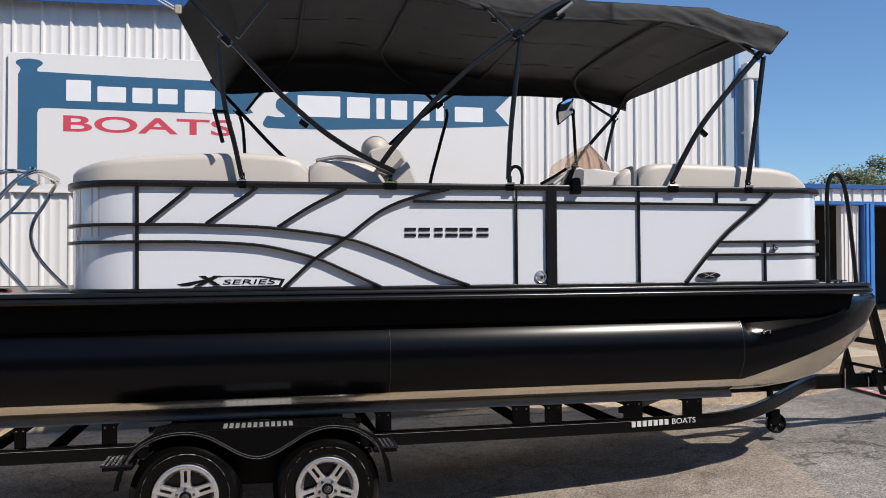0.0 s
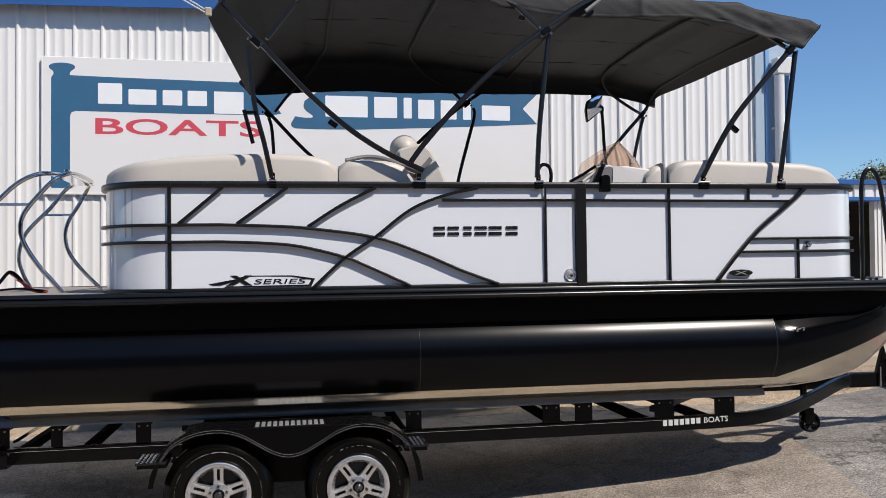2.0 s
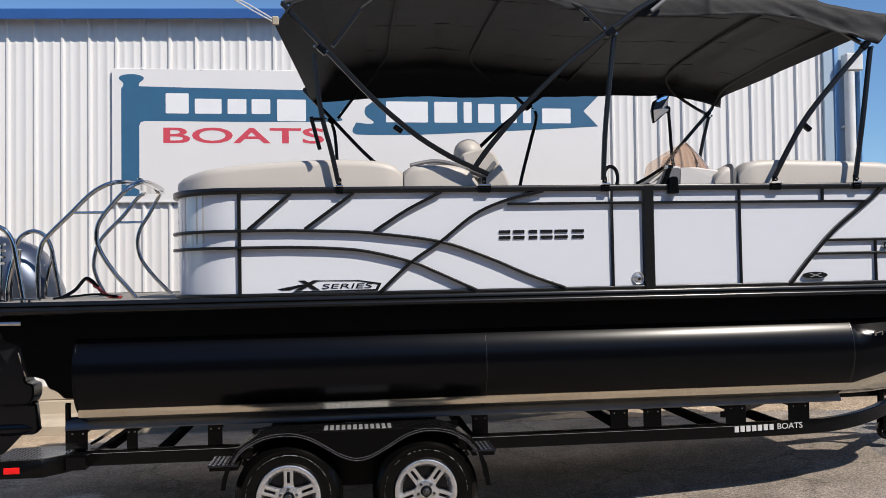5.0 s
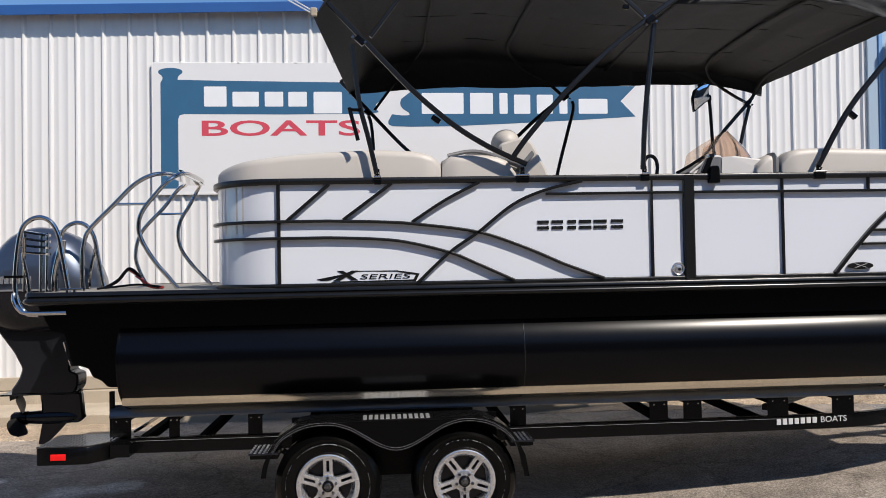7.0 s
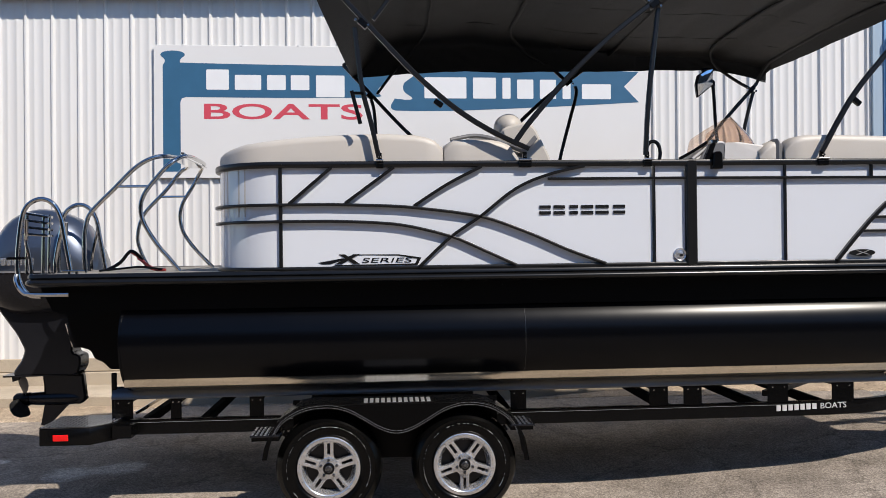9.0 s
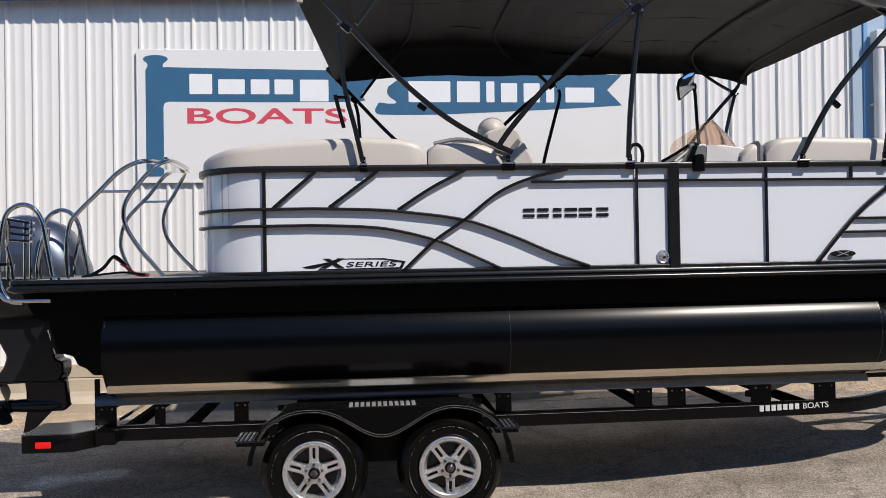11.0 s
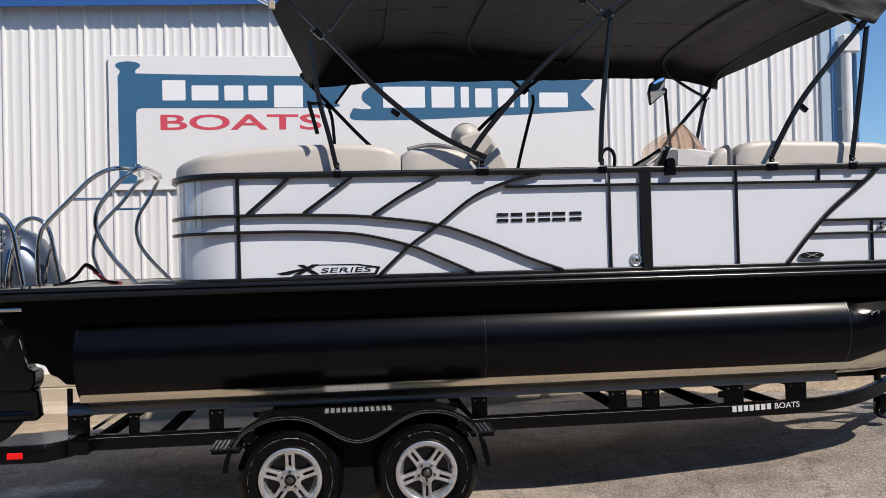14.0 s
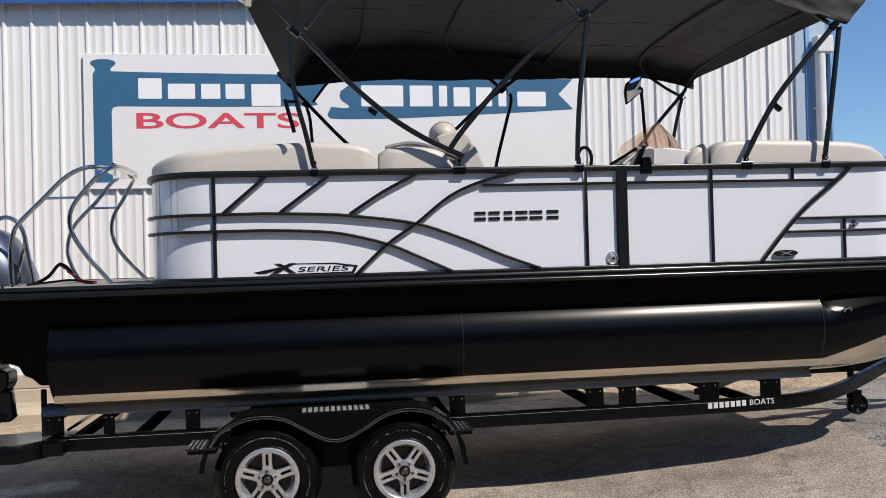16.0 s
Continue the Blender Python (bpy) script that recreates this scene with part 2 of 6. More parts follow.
def tread_plate():
    """Bright aluminium with raised, rubbed diamonds on a duller ground."""
    m = mat("tread_plate", (0.75, 0.75, 0.74), 0.32, metal=0.75)
    n, l = m.node_tree.nodes, m.node_tree.links
    b = n["Principled BSDF"]
    at, w1, w2 = n.new("ShaderNodeTexCoord"), n.new("ShaderNodeTexWave"), n.new("ShaderNodeTexWave")
    for w, turn in ((w1, 45), (w2, -45)):
        mp = n.new("ShaderNodeMapping")
        mp.inputs["Rotation"].default_value = (0, 0, radians(turn))
        l.new(at.outputs["Object"], mp.inputs["Vector"])
        l.new(mp.outputs["Vector"], w.inputs["Vector"])
        w.inputs["Scale"].default_value = 11.0
    mx = n.new("ShaderNodeMath")
    mx.operation = "MULTIPLY"
    l.new(w1.outputs["Fac"], mx.inputs[0]), l.new(w2.outputs["Fac"], mx.inputs[1])
    k = n.new("ShaderNodeMapRange")
    k.inputs["From Min"].default_value, k.inputs["From Max"].default_value = 0.30, 0.45
    l.new(mx.outputs["Value"], k.inputs["Value"])
    c = n.new("ShaderNodeMix")
    c.data_type = "RGBA"
    c.inputs["A"].default_value, c.inputs["B"].default_value = (0.16, 0.16, 0.16, 1), (0.85, 0.85, 0.84, 1)
    l.new(k.outputs["Result"], c.inputs["Factor"])
    l.new(c.outputs["Result"], b.inputs["Base Color"])
    bp = n.new("ShaderNodeBump")
    bp.inputs["Strength"].default_value, bp.inputs["Distance"].default_value = 0.8, 0.004
    l.new(k.outputs["Result"], bp.inputs["Height"])
    l.new(bp.outputs["Normal"], b.inputs["Normal"])
    return m


TREAD = tread_plate()

# ---- building tools ----
BOAT = pose(0, 0, 0, 0, -0.35, 0)
FLAT = Matrix.Identity(4)
BASES = {}


def finish(bm, sharp=35):
    bmesh.ops.recalc_face_normals(bm, faces=bm.faces)
    for f in bm.faces:
        f.smooth = True
    for e in bm.edges:
        if len(e.link_faces) == 2 and e.calc_face_angle(0) > radians(sharp):
            e.smooth = False


def thing(name, base, label, category, group="", kind="", on=FLAT):
    """A top-level thing: an empty at its base, whose parts are given in the same coordinates as the base."""
    ob = new(name)
    ob.empty_display_size = 0.1
    ob.matrix_basis = on @ Matrix.Translation(base)
    BASES[ob] = Vector(base)
    return tagged(ob, label, category, group, kind)


def part(name, bm, material, parent, label="", sharp=35):
    base = BASES[parent]
    me = bpy.data.meshes.new(name)
    bmesh.ops.translate(bm, verts=bm.verts, vec=-base)
    finish(bm, sharp)
    bm.to_mesh(me)
    bm.free()
    for m in material if isinstance(material, (list, tuple)) else [material]:
        me.materials.append(m)
    ob = new(name, me)
    ob.parent = parent
    BASES[ob] = base
    return tagged(ob, label)


def single(name, bm, material, label, category, base=(0, 0, 0), on=FLAT, kind="", group="", sharp=35):
    """A top-level thing of one mesh."""
    me = bpy.data.meshes.new(name)
    bmesh.ops.translate(bm, verts=bm.verts, vec=-Vector(base))
    finish(bm, sharp)
    bm.to_mesh(me)
    bm.free()
    for m in material if isinstance(material, (list, tuple)) else [material]:
        me.materials.append(m)
    ob = new(name, me)
    ob.matrix_basis = on @ Matrix.Translation(base)
    BASES[ob] = Vector(base)
    return tagged(ob, label, category, group, kind)


def join(*many):
    out = bmesh.new()
    for b in many:
        me = bpy.data.meshes.new("tmp")
        b.to_mesh(me)
        b.free()
        out.from_mesh(me)
        bpy.data.meshes.remove(me)
    return out


def box(x0, x1, y0, y1, z0, z1, bev=0.0, seg=1):
    bm = bmesh.new()
    bmesh.ops.create_cube(bm, size=1)
    bmesh.ops.scale(bm, vec=(x1 - x0, y1 - y0, z1 - z0), verts=bm.verts)
    bmesh.ops.translate(bm, vec=((x0 + x1) / 2, (y0 + y1) / 2, (z0 + z1) / 2), verts=bm.verts)
    if bev:
        bmesh.ops.bevel(bm, geom=bm.edges, offset=bev, segments=seg, affect="EDGES", profile=0.5)
    return bm


def prism(pts, lo, hi, plane="xz", bev=0.0):
    """A flat outline given depth: in plane xz from y=lo to hi, xy in z, yz in x."""
    bm = bmesh.new()

    def at(a, b, d):
        return {"xz": (a, d, b), "xy": (a, b, d), "yz": (d, a, b)}[plane]
    v0 = [bm.verts.new(at(a, b, lo)) for a, b in pts]
    v1 = [bm.verts.new(at(a, b, hi)) for a, b in pts]
    bm.faces.new(v0)
    bm.faces.new(v1[::-1])
    k = len(pts)
    for i in range(k):
        bm.faces.new((v0[i], v1[i], v1[(i + 1) % k], v0[(i + 1) % k]))
    bmesh.ops.recalc_face_normals(bm, faces=bm.faces)
    if bev:
        bmesh.ops.bevel(bm, geom=[e for e in bm.edges if e.calc_face_angle(0) > 0.6], offset=bev, segments=1, affect="EDGES")
    return bm


def smooth_path(pts, per=6):
    """A rounded line through the points."""
    p = [Vector(q) for q in pts]
    out = []
    for i in range(len(p) - 1):
        a, b, c, d = p[max(i - 1, 0)], p[i], p[i + 1], p[min(i + 2, len(p) - 1)]
        for k in range(per):
            t = k / per
            out.append(0.5 * ((2 * b) + (c - a) * t + (2 * a - 5 * b + 4 * c - d) * t * t + (3 * b - a - 3 * c + d) * t ** 3))
    out.append(p[-1])
    return out


def loft(rings, cap=True, close=False):
    bm = bmesh.new()
    vs = [[bm.verts.new(q) for q in r] for r in rings]
    k = len(vs[0])
    for a, b in zip(vs, vs[1:] + ([vs[0]] if close else [])):
        for i in range(k):
            bm.faces.new((a[i], a[(i + 1) % k], b[(i + 1) % k], b[i]))
    if cap and not close:
        bm.faces.new(vs[0][::-1])
        bm.faces.new(vs[-1])
    return bm


def sweep(pts, section, side=(0, 1, 0), close=False):
    """A bar along a line. section: offsets (across, along side). side: the direction that the section's second axis keeps to."""
    p = [Vector(q) for q in pts]
    side = Vector(side)
    rings = []
    for i, q in enumerate(p):
        if close:
            d = p[(i + 1) % len(p)] - p[i - 1]
        else:
            d = p[min(i + 1, len(p) - 1)] - p[max(i - 1, 0)]
        d.normalize()
        s = (side - d * side.dot(d))
        if s.length < 1e-4:
            s = d.orthogonal()
        s.normalize()
        a = d.cross(s)
        rings.append([q + a * u + s * v for u, v in section])
    return loft(rings, close=close)


def disc(r, n=10):
    return [(r * math.cos(2 * math.pi * i / n), r * math.sin(2 * math.pi * i / n)) for i in range(n)]


def tube(pts, r, n=10, per=6, smooth=True):
    return sweep(smooth_path(pts, per) if smooth and len(pts) > 2 else pts, disc(r, n), side=(0.13, 0.97, 0.21))


def rect(w, h, c=0.0):
    """A bar's section, w across and h deep, with its corners cut by c."""
    a, b = w / 2, h / 2
    if not c:
        return [(-a, -b), (a, -b), (a, b), (-a, b)]
    return [(-a + c, -b), (a - c, -b), (a, -b + c), (a, b - c), (a - c, b), (-a + c, b), (-a, b - c), (-a, -b + c)]


def lathe(profile, center, axis="y", seg=32, cap=True):
    """A turned shape: profile of (radius, distance along the axis)."""
    rings = []
    for r, h in profile:
        ring = []
        for i in range(seg):
            a = 2 * math.pi * i / seg
            u, v = r * math.cos(a), r * math.sin(a)
            ring.append(Vector(center) + Vector({"y": (u, h, v), "x": (h, u, v), "z": (u, v, h)}[axis]))
        rings.append(ring)
    return loft(rings, cap)


def ball(c, rx, ry, rz, u=20, v=12):
    bm = bmesh.new()
    bmesh.ops.create_uvsphere(bm, u_segments=u, v_segments=v, radius=1)
    bmesh.ops.scale(bm, vec=(rx, ry, rz), verts=bm.verts)
    bmesh.ops.translate(bm, vec=c, verts=bm.verts)
    return bm


def rounded(pts, r=0.03, n=4):
    """An outline with its corners rounded."""
    out = []
    k = len(pts)
    for i in range(k):
        p, a, b = Vector(pts[i]), Vector(pts[i - 1]), Vector(pts[(i + 1) % k])
        da, db = (a - p), (b - p)
        rr = min(r, da.length * 0.45, db.length * 0.45)
        s, e = p + da.normalized() * rr, p + db.normalized() * rr
        for j in range(n + 1):
            t = j / n
            out.append(tuple((1 - t) ** 2 * s + 2 * t * (1 - t) * p + t * t * e))
    return out


def words(text, bold=0.0):
    """Flat lettering as a mesh, with its left and right ends."""
    cu = bpy.data.curves.new("lettering", "FONT")
    cu.body, cu.size, cu.extrude, cu.resolution_u, cu.offset = text, 1.0, 0.0, 4, bold
    ob = bpy.data.objects.new("lettering", cu)
    scene.collection.objects.link(ob)
    bpy.context.view_layer.update()
    me = bpy.data.meshes.new_from_object(ob.evaluated_get(bpy.context.evaluated_depsgraph_get()))
    bpy.data.objects.remove(ob)
    bm = bmesh.new()
    bm.from_mesh(me)
    bpy.data.meshes.remove(me)
    xs = [v.co.x for v in bm.verts]
    return bm, min(xs), max(xs)


def letters(text, x0, x1, z0, z1, y, thick=0.004, slope=0.0, bold=0.0):
    bm, a, b = words(text, bold)
    ys = [v.co.y for v in bm.verts]
    lo, hi = min(ys), max(ys)
    for v in bm.verts:
        fx = (v.co.x - a) / (b - a)
        v.co = Vector((x0 + fx * (x1 - x0), y, z0 + (v.co.y - lo) / (hi - lo) * (z1 - z0) + slope * fx))
    top = bmesh.ops.extrude_face_region(bm, geom=bm.faces[:])
    bmesh.ops.translate(bm, vec=(0, -thick, 0), verts=[g for g in top["geom"] if isinstance(g, bmesh.types.BMVert)])
    return bm


# ---- ground ----
def rise(x):
    """The lot climbs gently past the trailer's wheels towards the bow."""
    t = min(max((x + 0.5) / 6.0, 0.0), 1.0)
    return 0.46 * t


def lot_sheet(xs, ys, lift=0.0, bumps=0.006, keep=None):
    bm = bmesh.new()
    vs = {}
    for j, y in enumerate(ys):
        for i, x in enumerate(xs):
            near = abs(x) < 12 and abs(y) < 9
            vs[i, j] = bm.verts.new((x, y, rise(x) + lift + (bumps * noise.noise((x * 0.6, y * 0.6, 0)) if near else 0)))
    for j in range(len(ys) - 1):
        for i in range(len(xs) - 1):
            bm.faces.new((vs[i, j], vs[i + 1, j], vs[i + 1, j + 1], vs[i, j + 1]))
    return bm


single("ground", lot_sheet([-1500, -300, -60, -20] + [-12 + 0.5 * i for i in range(49)] + [20, 60, 300, 1500], [-1500, -300, -60, -20] + [-10 + 0.5 * i for i in range(41)] + [18, 60, 300, 1500]),
       ASPHALT, "worn grey asphalt lot with loose grit and patches", "ground", kind="structure")


def apron_edge(y):
    """The ragged edge where the concrete apron meets the asphalt."""
    return 1.93 + 0.31 * y + 0.05 * noise.noise((y * 1.3, 0.5, 0)) + 0.02 * noise.noise((y * 5.0, 1.5, 0))


def apron(z0, width=None):
    bm = bmesh.new()
    ys = [-9 + 0.1325 * j for j in range(101)]
    rows = []
    for y in ys:
        e = apron_edge(y)
        xs = [e, e + width] if width else [-14 + (e + 14) * i / 40 for i in range(41)]
        rows.append([bm.verts.new((x, y, rise(x) + z0 + 0.006 * noise.noise((x * 0.6, y * 0.6, 0)))) for x in xs])
    for p, q in zip(rows, rows[1:]):
        for i in range(len(p) - 1):
            bm.faces.new((p[i], p[i + 1], q[i + 1], q[i]))
    bmesh.ops.recalc_face_normals(bm, faces=bm.faces)
    bmesh.ops.solidify(bm, geom=bm.faces[:], thickness=0.02)
    return bm


def far_edge(x):
    """Where the pale concrete along the shop begins."""
    knots = [(-14, 3.74), (-5.2, 3.30), (-4.4, 4.06), (-0.5, 4.06), (0.5, 3.66), (1.5, 3.28), (3.0, 2.72), (4.0, 2.75), (16.0, 9.35)]
    for (a, ya), (b, yb) in zip(knots, knots[1:]):
        if x <= b:
            return ya + (yb - ya) * (x - a) / (b - a)
    return 9.35


def far_apron():
    """The pale concrete beyond the asphalt strip, up to the far shop."""
    bm = bmesh.new()
    rows = []
    for i in range(150):
        x = -14 + 0.24 * i if i < 100 else 10.0 + (i - 100) * 1.2
        e = far_edge(x) + 0.12 * noise.noise((x * 1.3, 3.5, 0)) + 0.05 * noise.noise((x * 5.0, 5.5, 0))
        e = min(e, 9.0)
        row = [bm.verts.new((x, e - 0.05, rise(x) - 0.03))]
        rows.append(row + [bm.verts.new((x, e + (19.0 - e) * k / 8, rise(x) + 0.020 + 0.004 * noise.noise((x * 2.0, k * 2.0, 1.0)) * min(k, 1))) for k in range(9)])
    for p, q in zip(rows, rows[1:]):
        for k in range(9):
            bm.faces.new((p[k], q[k], q[k + 1], p[k + 1]))
    return bm


single("pavement", apron(0.012), PAVING, "smoother tan concrete apron in front of the shop", "pavement", kind="structure")


single("pavement", far_apron(), TAN, "pale tan concrete strip along the shop and beyond the red line", "pavement", kind="structure")
# Added wall, never in view: blocks low southern sky and darkens reflections.
single("wall_south", box(-45, 45, -15.4, -15.0, -0.2, 6.5), SHADE_WALL, "unseen plain wall added to cut sky light from the south", "wall", kind="structure")
walk_rings = []
for k in range(56):
    x = -16 + 0.4 * k
    r = rise(x)
    walk_rings.append([(x, 4.08, r - 0.1), (x, 4.08, r + 0.12), (x, 4.10, r + 0.14), (x, 4.86, r + 0.15), (x, 4.86, r - 0.1)])
single("sidewalk", loft(walk_rings), KERB, "raised pale concrete walk along the shop wall", "sidewalk", kind="structure", sharp=20)
red_line = [(4.52 - 0.19 * t, 3.6 - 1.55 * t, rise(4.52 - 0.19 * t) + 0.026) for t in [0.1 * i - 0.5 for i in range(31)]]
marking = thing("painted_line", (4.3, 2.0, 0.38), "faded red painted line with white marks on the asphalt", "road marking", kind="structure")
part("stripe", sweep(red_line, rect(0.09, 0.008), (0, 0, 1)), RED_LINE, marking)
for k in (3, 6, 7, 8, 12, 14, 15, 19, 21):
    part("white_mark", sweep([Vector(red_line[k]) + Vector((0, 0, 0.004)), Vector(red_line[k]) * 0.55 + Vector(red_line[k + 1]) * 0.45 + Vector((0, 0, 0.004))], rect(0.06, 0.004), (0, 0, 1)), STICKER, marking)

# ---- the metal building ----
WALL_Y = 4.83
shop = thing("metal_building", (-5, WALL_Y, 0), "white ribbed metal shop building with blue trim", "building", kind="structure")
shop_end, eave = 4.062, 4.78


def rib_sheet(x0, x1, z0, z1):
    """Ribbed cladding: a high rib every 0.305 m and two low ones between."""
    prof = []
    k = 0
    while x0 + k * 0.3048 < x1 - 0.002:
        o = x0 + k * 0.3048
        for dx, d in ((0.0, 0.0), (0.022, 0.029), (0.040, 0.029), (0.062, 0.0), (0.102, 0.0), (0.113, 0.006), (0.130, 0.006), (0.141, 0.0),
                      (0.210, 0.0), (0.221, 0.006), (0.238, 0.006), (0.249, 0.0)):
            if o + dx < x1:
                prof.append((o + dx, d))
        k += 1
    prof.append((x1, 0.0))
    bm = bmesh.new()
    rows = []
    for z in (z0, z1):
        rows.append([bm.verts.new((x, WALL_Y - d, z)) for x, d in prof])
    for i in range(len(prof) - 1):
        bm.faces.new((rows[0][i], rows[0][i + 1], rows[1][i + 1], rows[1][i]))
    return bm


first = -6.592 - 0.9144 * 10
second = -1.205
for begin, end in ((first, second), (second, shop_end)):
    x = begin
    while x < end - 0.02:
        part("wall_panel", rib_sheet(x, min(x + 0.9144, end), 0.46, 4.815 + 0.021 * (x + 3.05)), SHEET, shop)
        x += 0.9144
part("wall_core", box(first, shop_end, WALL_Y + 0.003, WALL_Y + 0.2, 0.1, eave - 0.25), SHEET, shop)
part("side_wall", box(shop_end - 0.2, shop_end, WALL_Y + 0.2, 26, 0.0, eave - 0.03), SHEET, shop)
part("back_wall", box(first, shop_end, 26, 26.2, 0.0, eave - 0.03), SHEET, shop)
part("side_wall", box(first, first + 0.2, WALL_Y + 0.2, 26, 0.0, eave - 0.03), SHEET, shop)
part("footing", box(first, shop_end + 0.02, WALL_Y - 0.045, WALL_Y + 0.2, 0.0, 0.30, 0.012), KERB, shop, "pale concrete footing")
part("footing", box(first, shop_end + 0.02, WALL_Y - 0.025, WALL_Y + 0.2, 0.305, 0.462, 0.008), KERB, shop, "pale concrete footing")
part("roof", prism([(WALL_Y + 0.03, eave + 0.06), (15.5, eave + 0.6), (26.3, eave + 0.06), (26.3, eave - 0.02), (15.5, eave + 0.52), (WALL_Y + 0.03, eave - 0.02)], first - 0.2, shop_end + 0.05, "yz"), SHEET, shop)
EAVE_SEC = [(WALL_Y - 0.155, -0.060), (WALL_Y - 0.155, 0.050), (WALL_Y - 0.145, 0.060), (WALL_Y + 0.02, 0.075), (WALL_Y + 0.02, 0.045), (WALL_Y - 0.125, 0.035), (WALL_Y - 0.125, -0.045), (WALL_Y - 0.140, -0.060)]


def eave_z(x):
    return 4.815 + 0.021 * (x + 3.05)


part("fascia", loft([[(x, y, eave_z(x) + z) for y, z in EAVE_SEC] for x in (first - 0.2, -10.0, -6.0, -2.0, shop_end + 0.1)]), BLUE_EAVE, shop, "blue metal eave trim", sharp=20)
part("soffit", loft([[(x, WALL_Y - 0.125, eave_z(x) + 0.0), (x, WALL_Y + 0.002, eave_z(x) + 0.0), (x, WALL_Y + 0.002, eave_z(x) + 0.02), (x, WALL_Y - 0.125, eave_z(x) + 0.02)] for x in (first, -10.0, -6.0, -2.0, shop_end)]), BLUE_EAVE, shop)
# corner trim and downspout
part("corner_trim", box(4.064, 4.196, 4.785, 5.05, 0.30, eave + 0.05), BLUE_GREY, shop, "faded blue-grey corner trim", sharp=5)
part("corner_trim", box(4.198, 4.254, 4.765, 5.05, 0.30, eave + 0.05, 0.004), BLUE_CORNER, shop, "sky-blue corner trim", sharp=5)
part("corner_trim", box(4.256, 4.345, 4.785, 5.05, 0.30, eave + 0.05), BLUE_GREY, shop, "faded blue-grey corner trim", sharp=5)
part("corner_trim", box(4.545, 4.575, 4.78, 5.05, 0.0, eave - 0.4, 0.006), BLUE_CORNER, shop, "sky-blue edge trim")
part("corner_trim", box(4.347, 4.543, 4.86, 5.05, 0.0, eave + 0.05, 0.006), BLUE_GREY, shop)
part("downspout_head", box(4.277, 4.504, 4.62, 4.76, 4.22, 4.44, 0.012), PIPE_WHITE, shop, "white square downspout head")
part("downspout", lathe([(0.064, 0.05), (0.064, 4.21)], (4.350, 4.69, 0), "z", 20), PIPE_WHITE, shop, "white round downspout")
for z in (0.9, 2.3, 3.5):
    part("pipe_strap", box(4.28, 4.42, 4.685, 4.784, z, z + 0.03), SHEET, shop)

# ---- the sign on the wall ----
SY = WALL_Y - 0.031
sign = thing("shop_sign", (-1.8, SY, 2.6), "large white sign board with blue flag and red lettering", "sign")
part("board", box(-4.775, 1.20, SY - 0.012, SY, 2.60, 4.165, 0.004), BOARD, sign, "white board")
for x in (-4.775, 1.19):
    part("board_edge", box(x, x + 0.010, SY - 0.0145, SY + 0.002, 2.6, 4.165), SHEET, sign)
part("board_edge", box(-4.775, 1.20, SY - 0.018, SY + 0.002, 2.585, 2.605), SHEET, sign)
for i in range(9):
    part("clip", box(-4.45 + i * 0.68, -4.422 + i * 0.68, SY - 0.016, SY + 0.002, 4.152, 4.174, 0.003), SHEET, sign)
F0, F1 = SY - 0.0135, SY - 0.011
pole = [(-4.672, 2.66), (-4.468, 2.66), (-4.468, 3.93), (-4.472, 3.985), (-4.452, 4.008), (-4.418, 4.032), (-4.412, 4.058), (-4.44, 4.08), (-4.50, 4.094), (-4.56, 4.097), (-4.62, 4.092), (-4.675, 4.078),
        (-4.700, 4.055), (-4.692, 4.030), (-4.662, 4.008), (-4.645, 3.985), (-4.650, 3.955), (-4.672, 3.925)]
part("flag_pole", prism(rounded(pole, 0.015, 3), F0, F1), SIGN_BLUE, sign, "blue painted pole with a rounded cap")
part("flag", prism([(-4.478, 3.545), (-4.478, 3.955), (-4.0, 3.945), (-3.2, 3.935), (-2.4, 3.925), (-1.86, 3.92), (-1.918, 3.855), (-2.009, 3.763), (-2.118, 3.665), (-2.128, 3.64), (-2.126, 3.615), (-2.112, 3.595), (-2.088, 3.566), (-2.20, 3.547), (-3.2, 3.54), (-4.40, 3.545), (-4.452, 3.53), (-4.466, 3.49), (-4.478, 3.49)], F0 + 0.0006, F1), SIGN_BLUE, sign, "blue flag")
part("flag", prism([(-1.56, 3.915), (-0.9, 3.91), (-0.2, 3.905), (0.5, 3.895), (1.07, 3.885), (0.885, 3.70), (1.07, 3.51), (0.4, 3.47), (-0.4, 3.43), (-1.2, 3.395), (-1.7, 3.39), (-1.921, 3.396), (-1.96, 3.41), (-1.977, 3.432), (-1.974, 3.462),
                    (-1.931, 3.541), (-1.806, 3.526), (-1.74, 3.528), (-1.716, 3.538), (-1.727, 3.56), (-1.795, 3.605), (-1.824, 3.64), (-1.830, 3.68), (-1.816, 3.73), (-1.737, 3.788), (-1.645, 3.856)], F0, F1), SIGN_BLUE, sign, "blue swallow-tailed flag")


def bars(parent, spans, z0, z1, y, material, thick=0.0012, lean=0.0, name="letter_bar"):
    """Lettering that is not spelled out: one plain bar for each letter."""
    for a, b, lo, hi in spans:
        pts = [(a, z0 + lo * (z1 - z0)), (b, z0 + lo * (z1 - z0)), (b + lean, z0 + hi * (z1 - z0)), (a + lean, z0 + hi * (z1 - z0))]
        part(name, prism(rounded(pts, 0.012, 3), y - thick, y), material, parent)


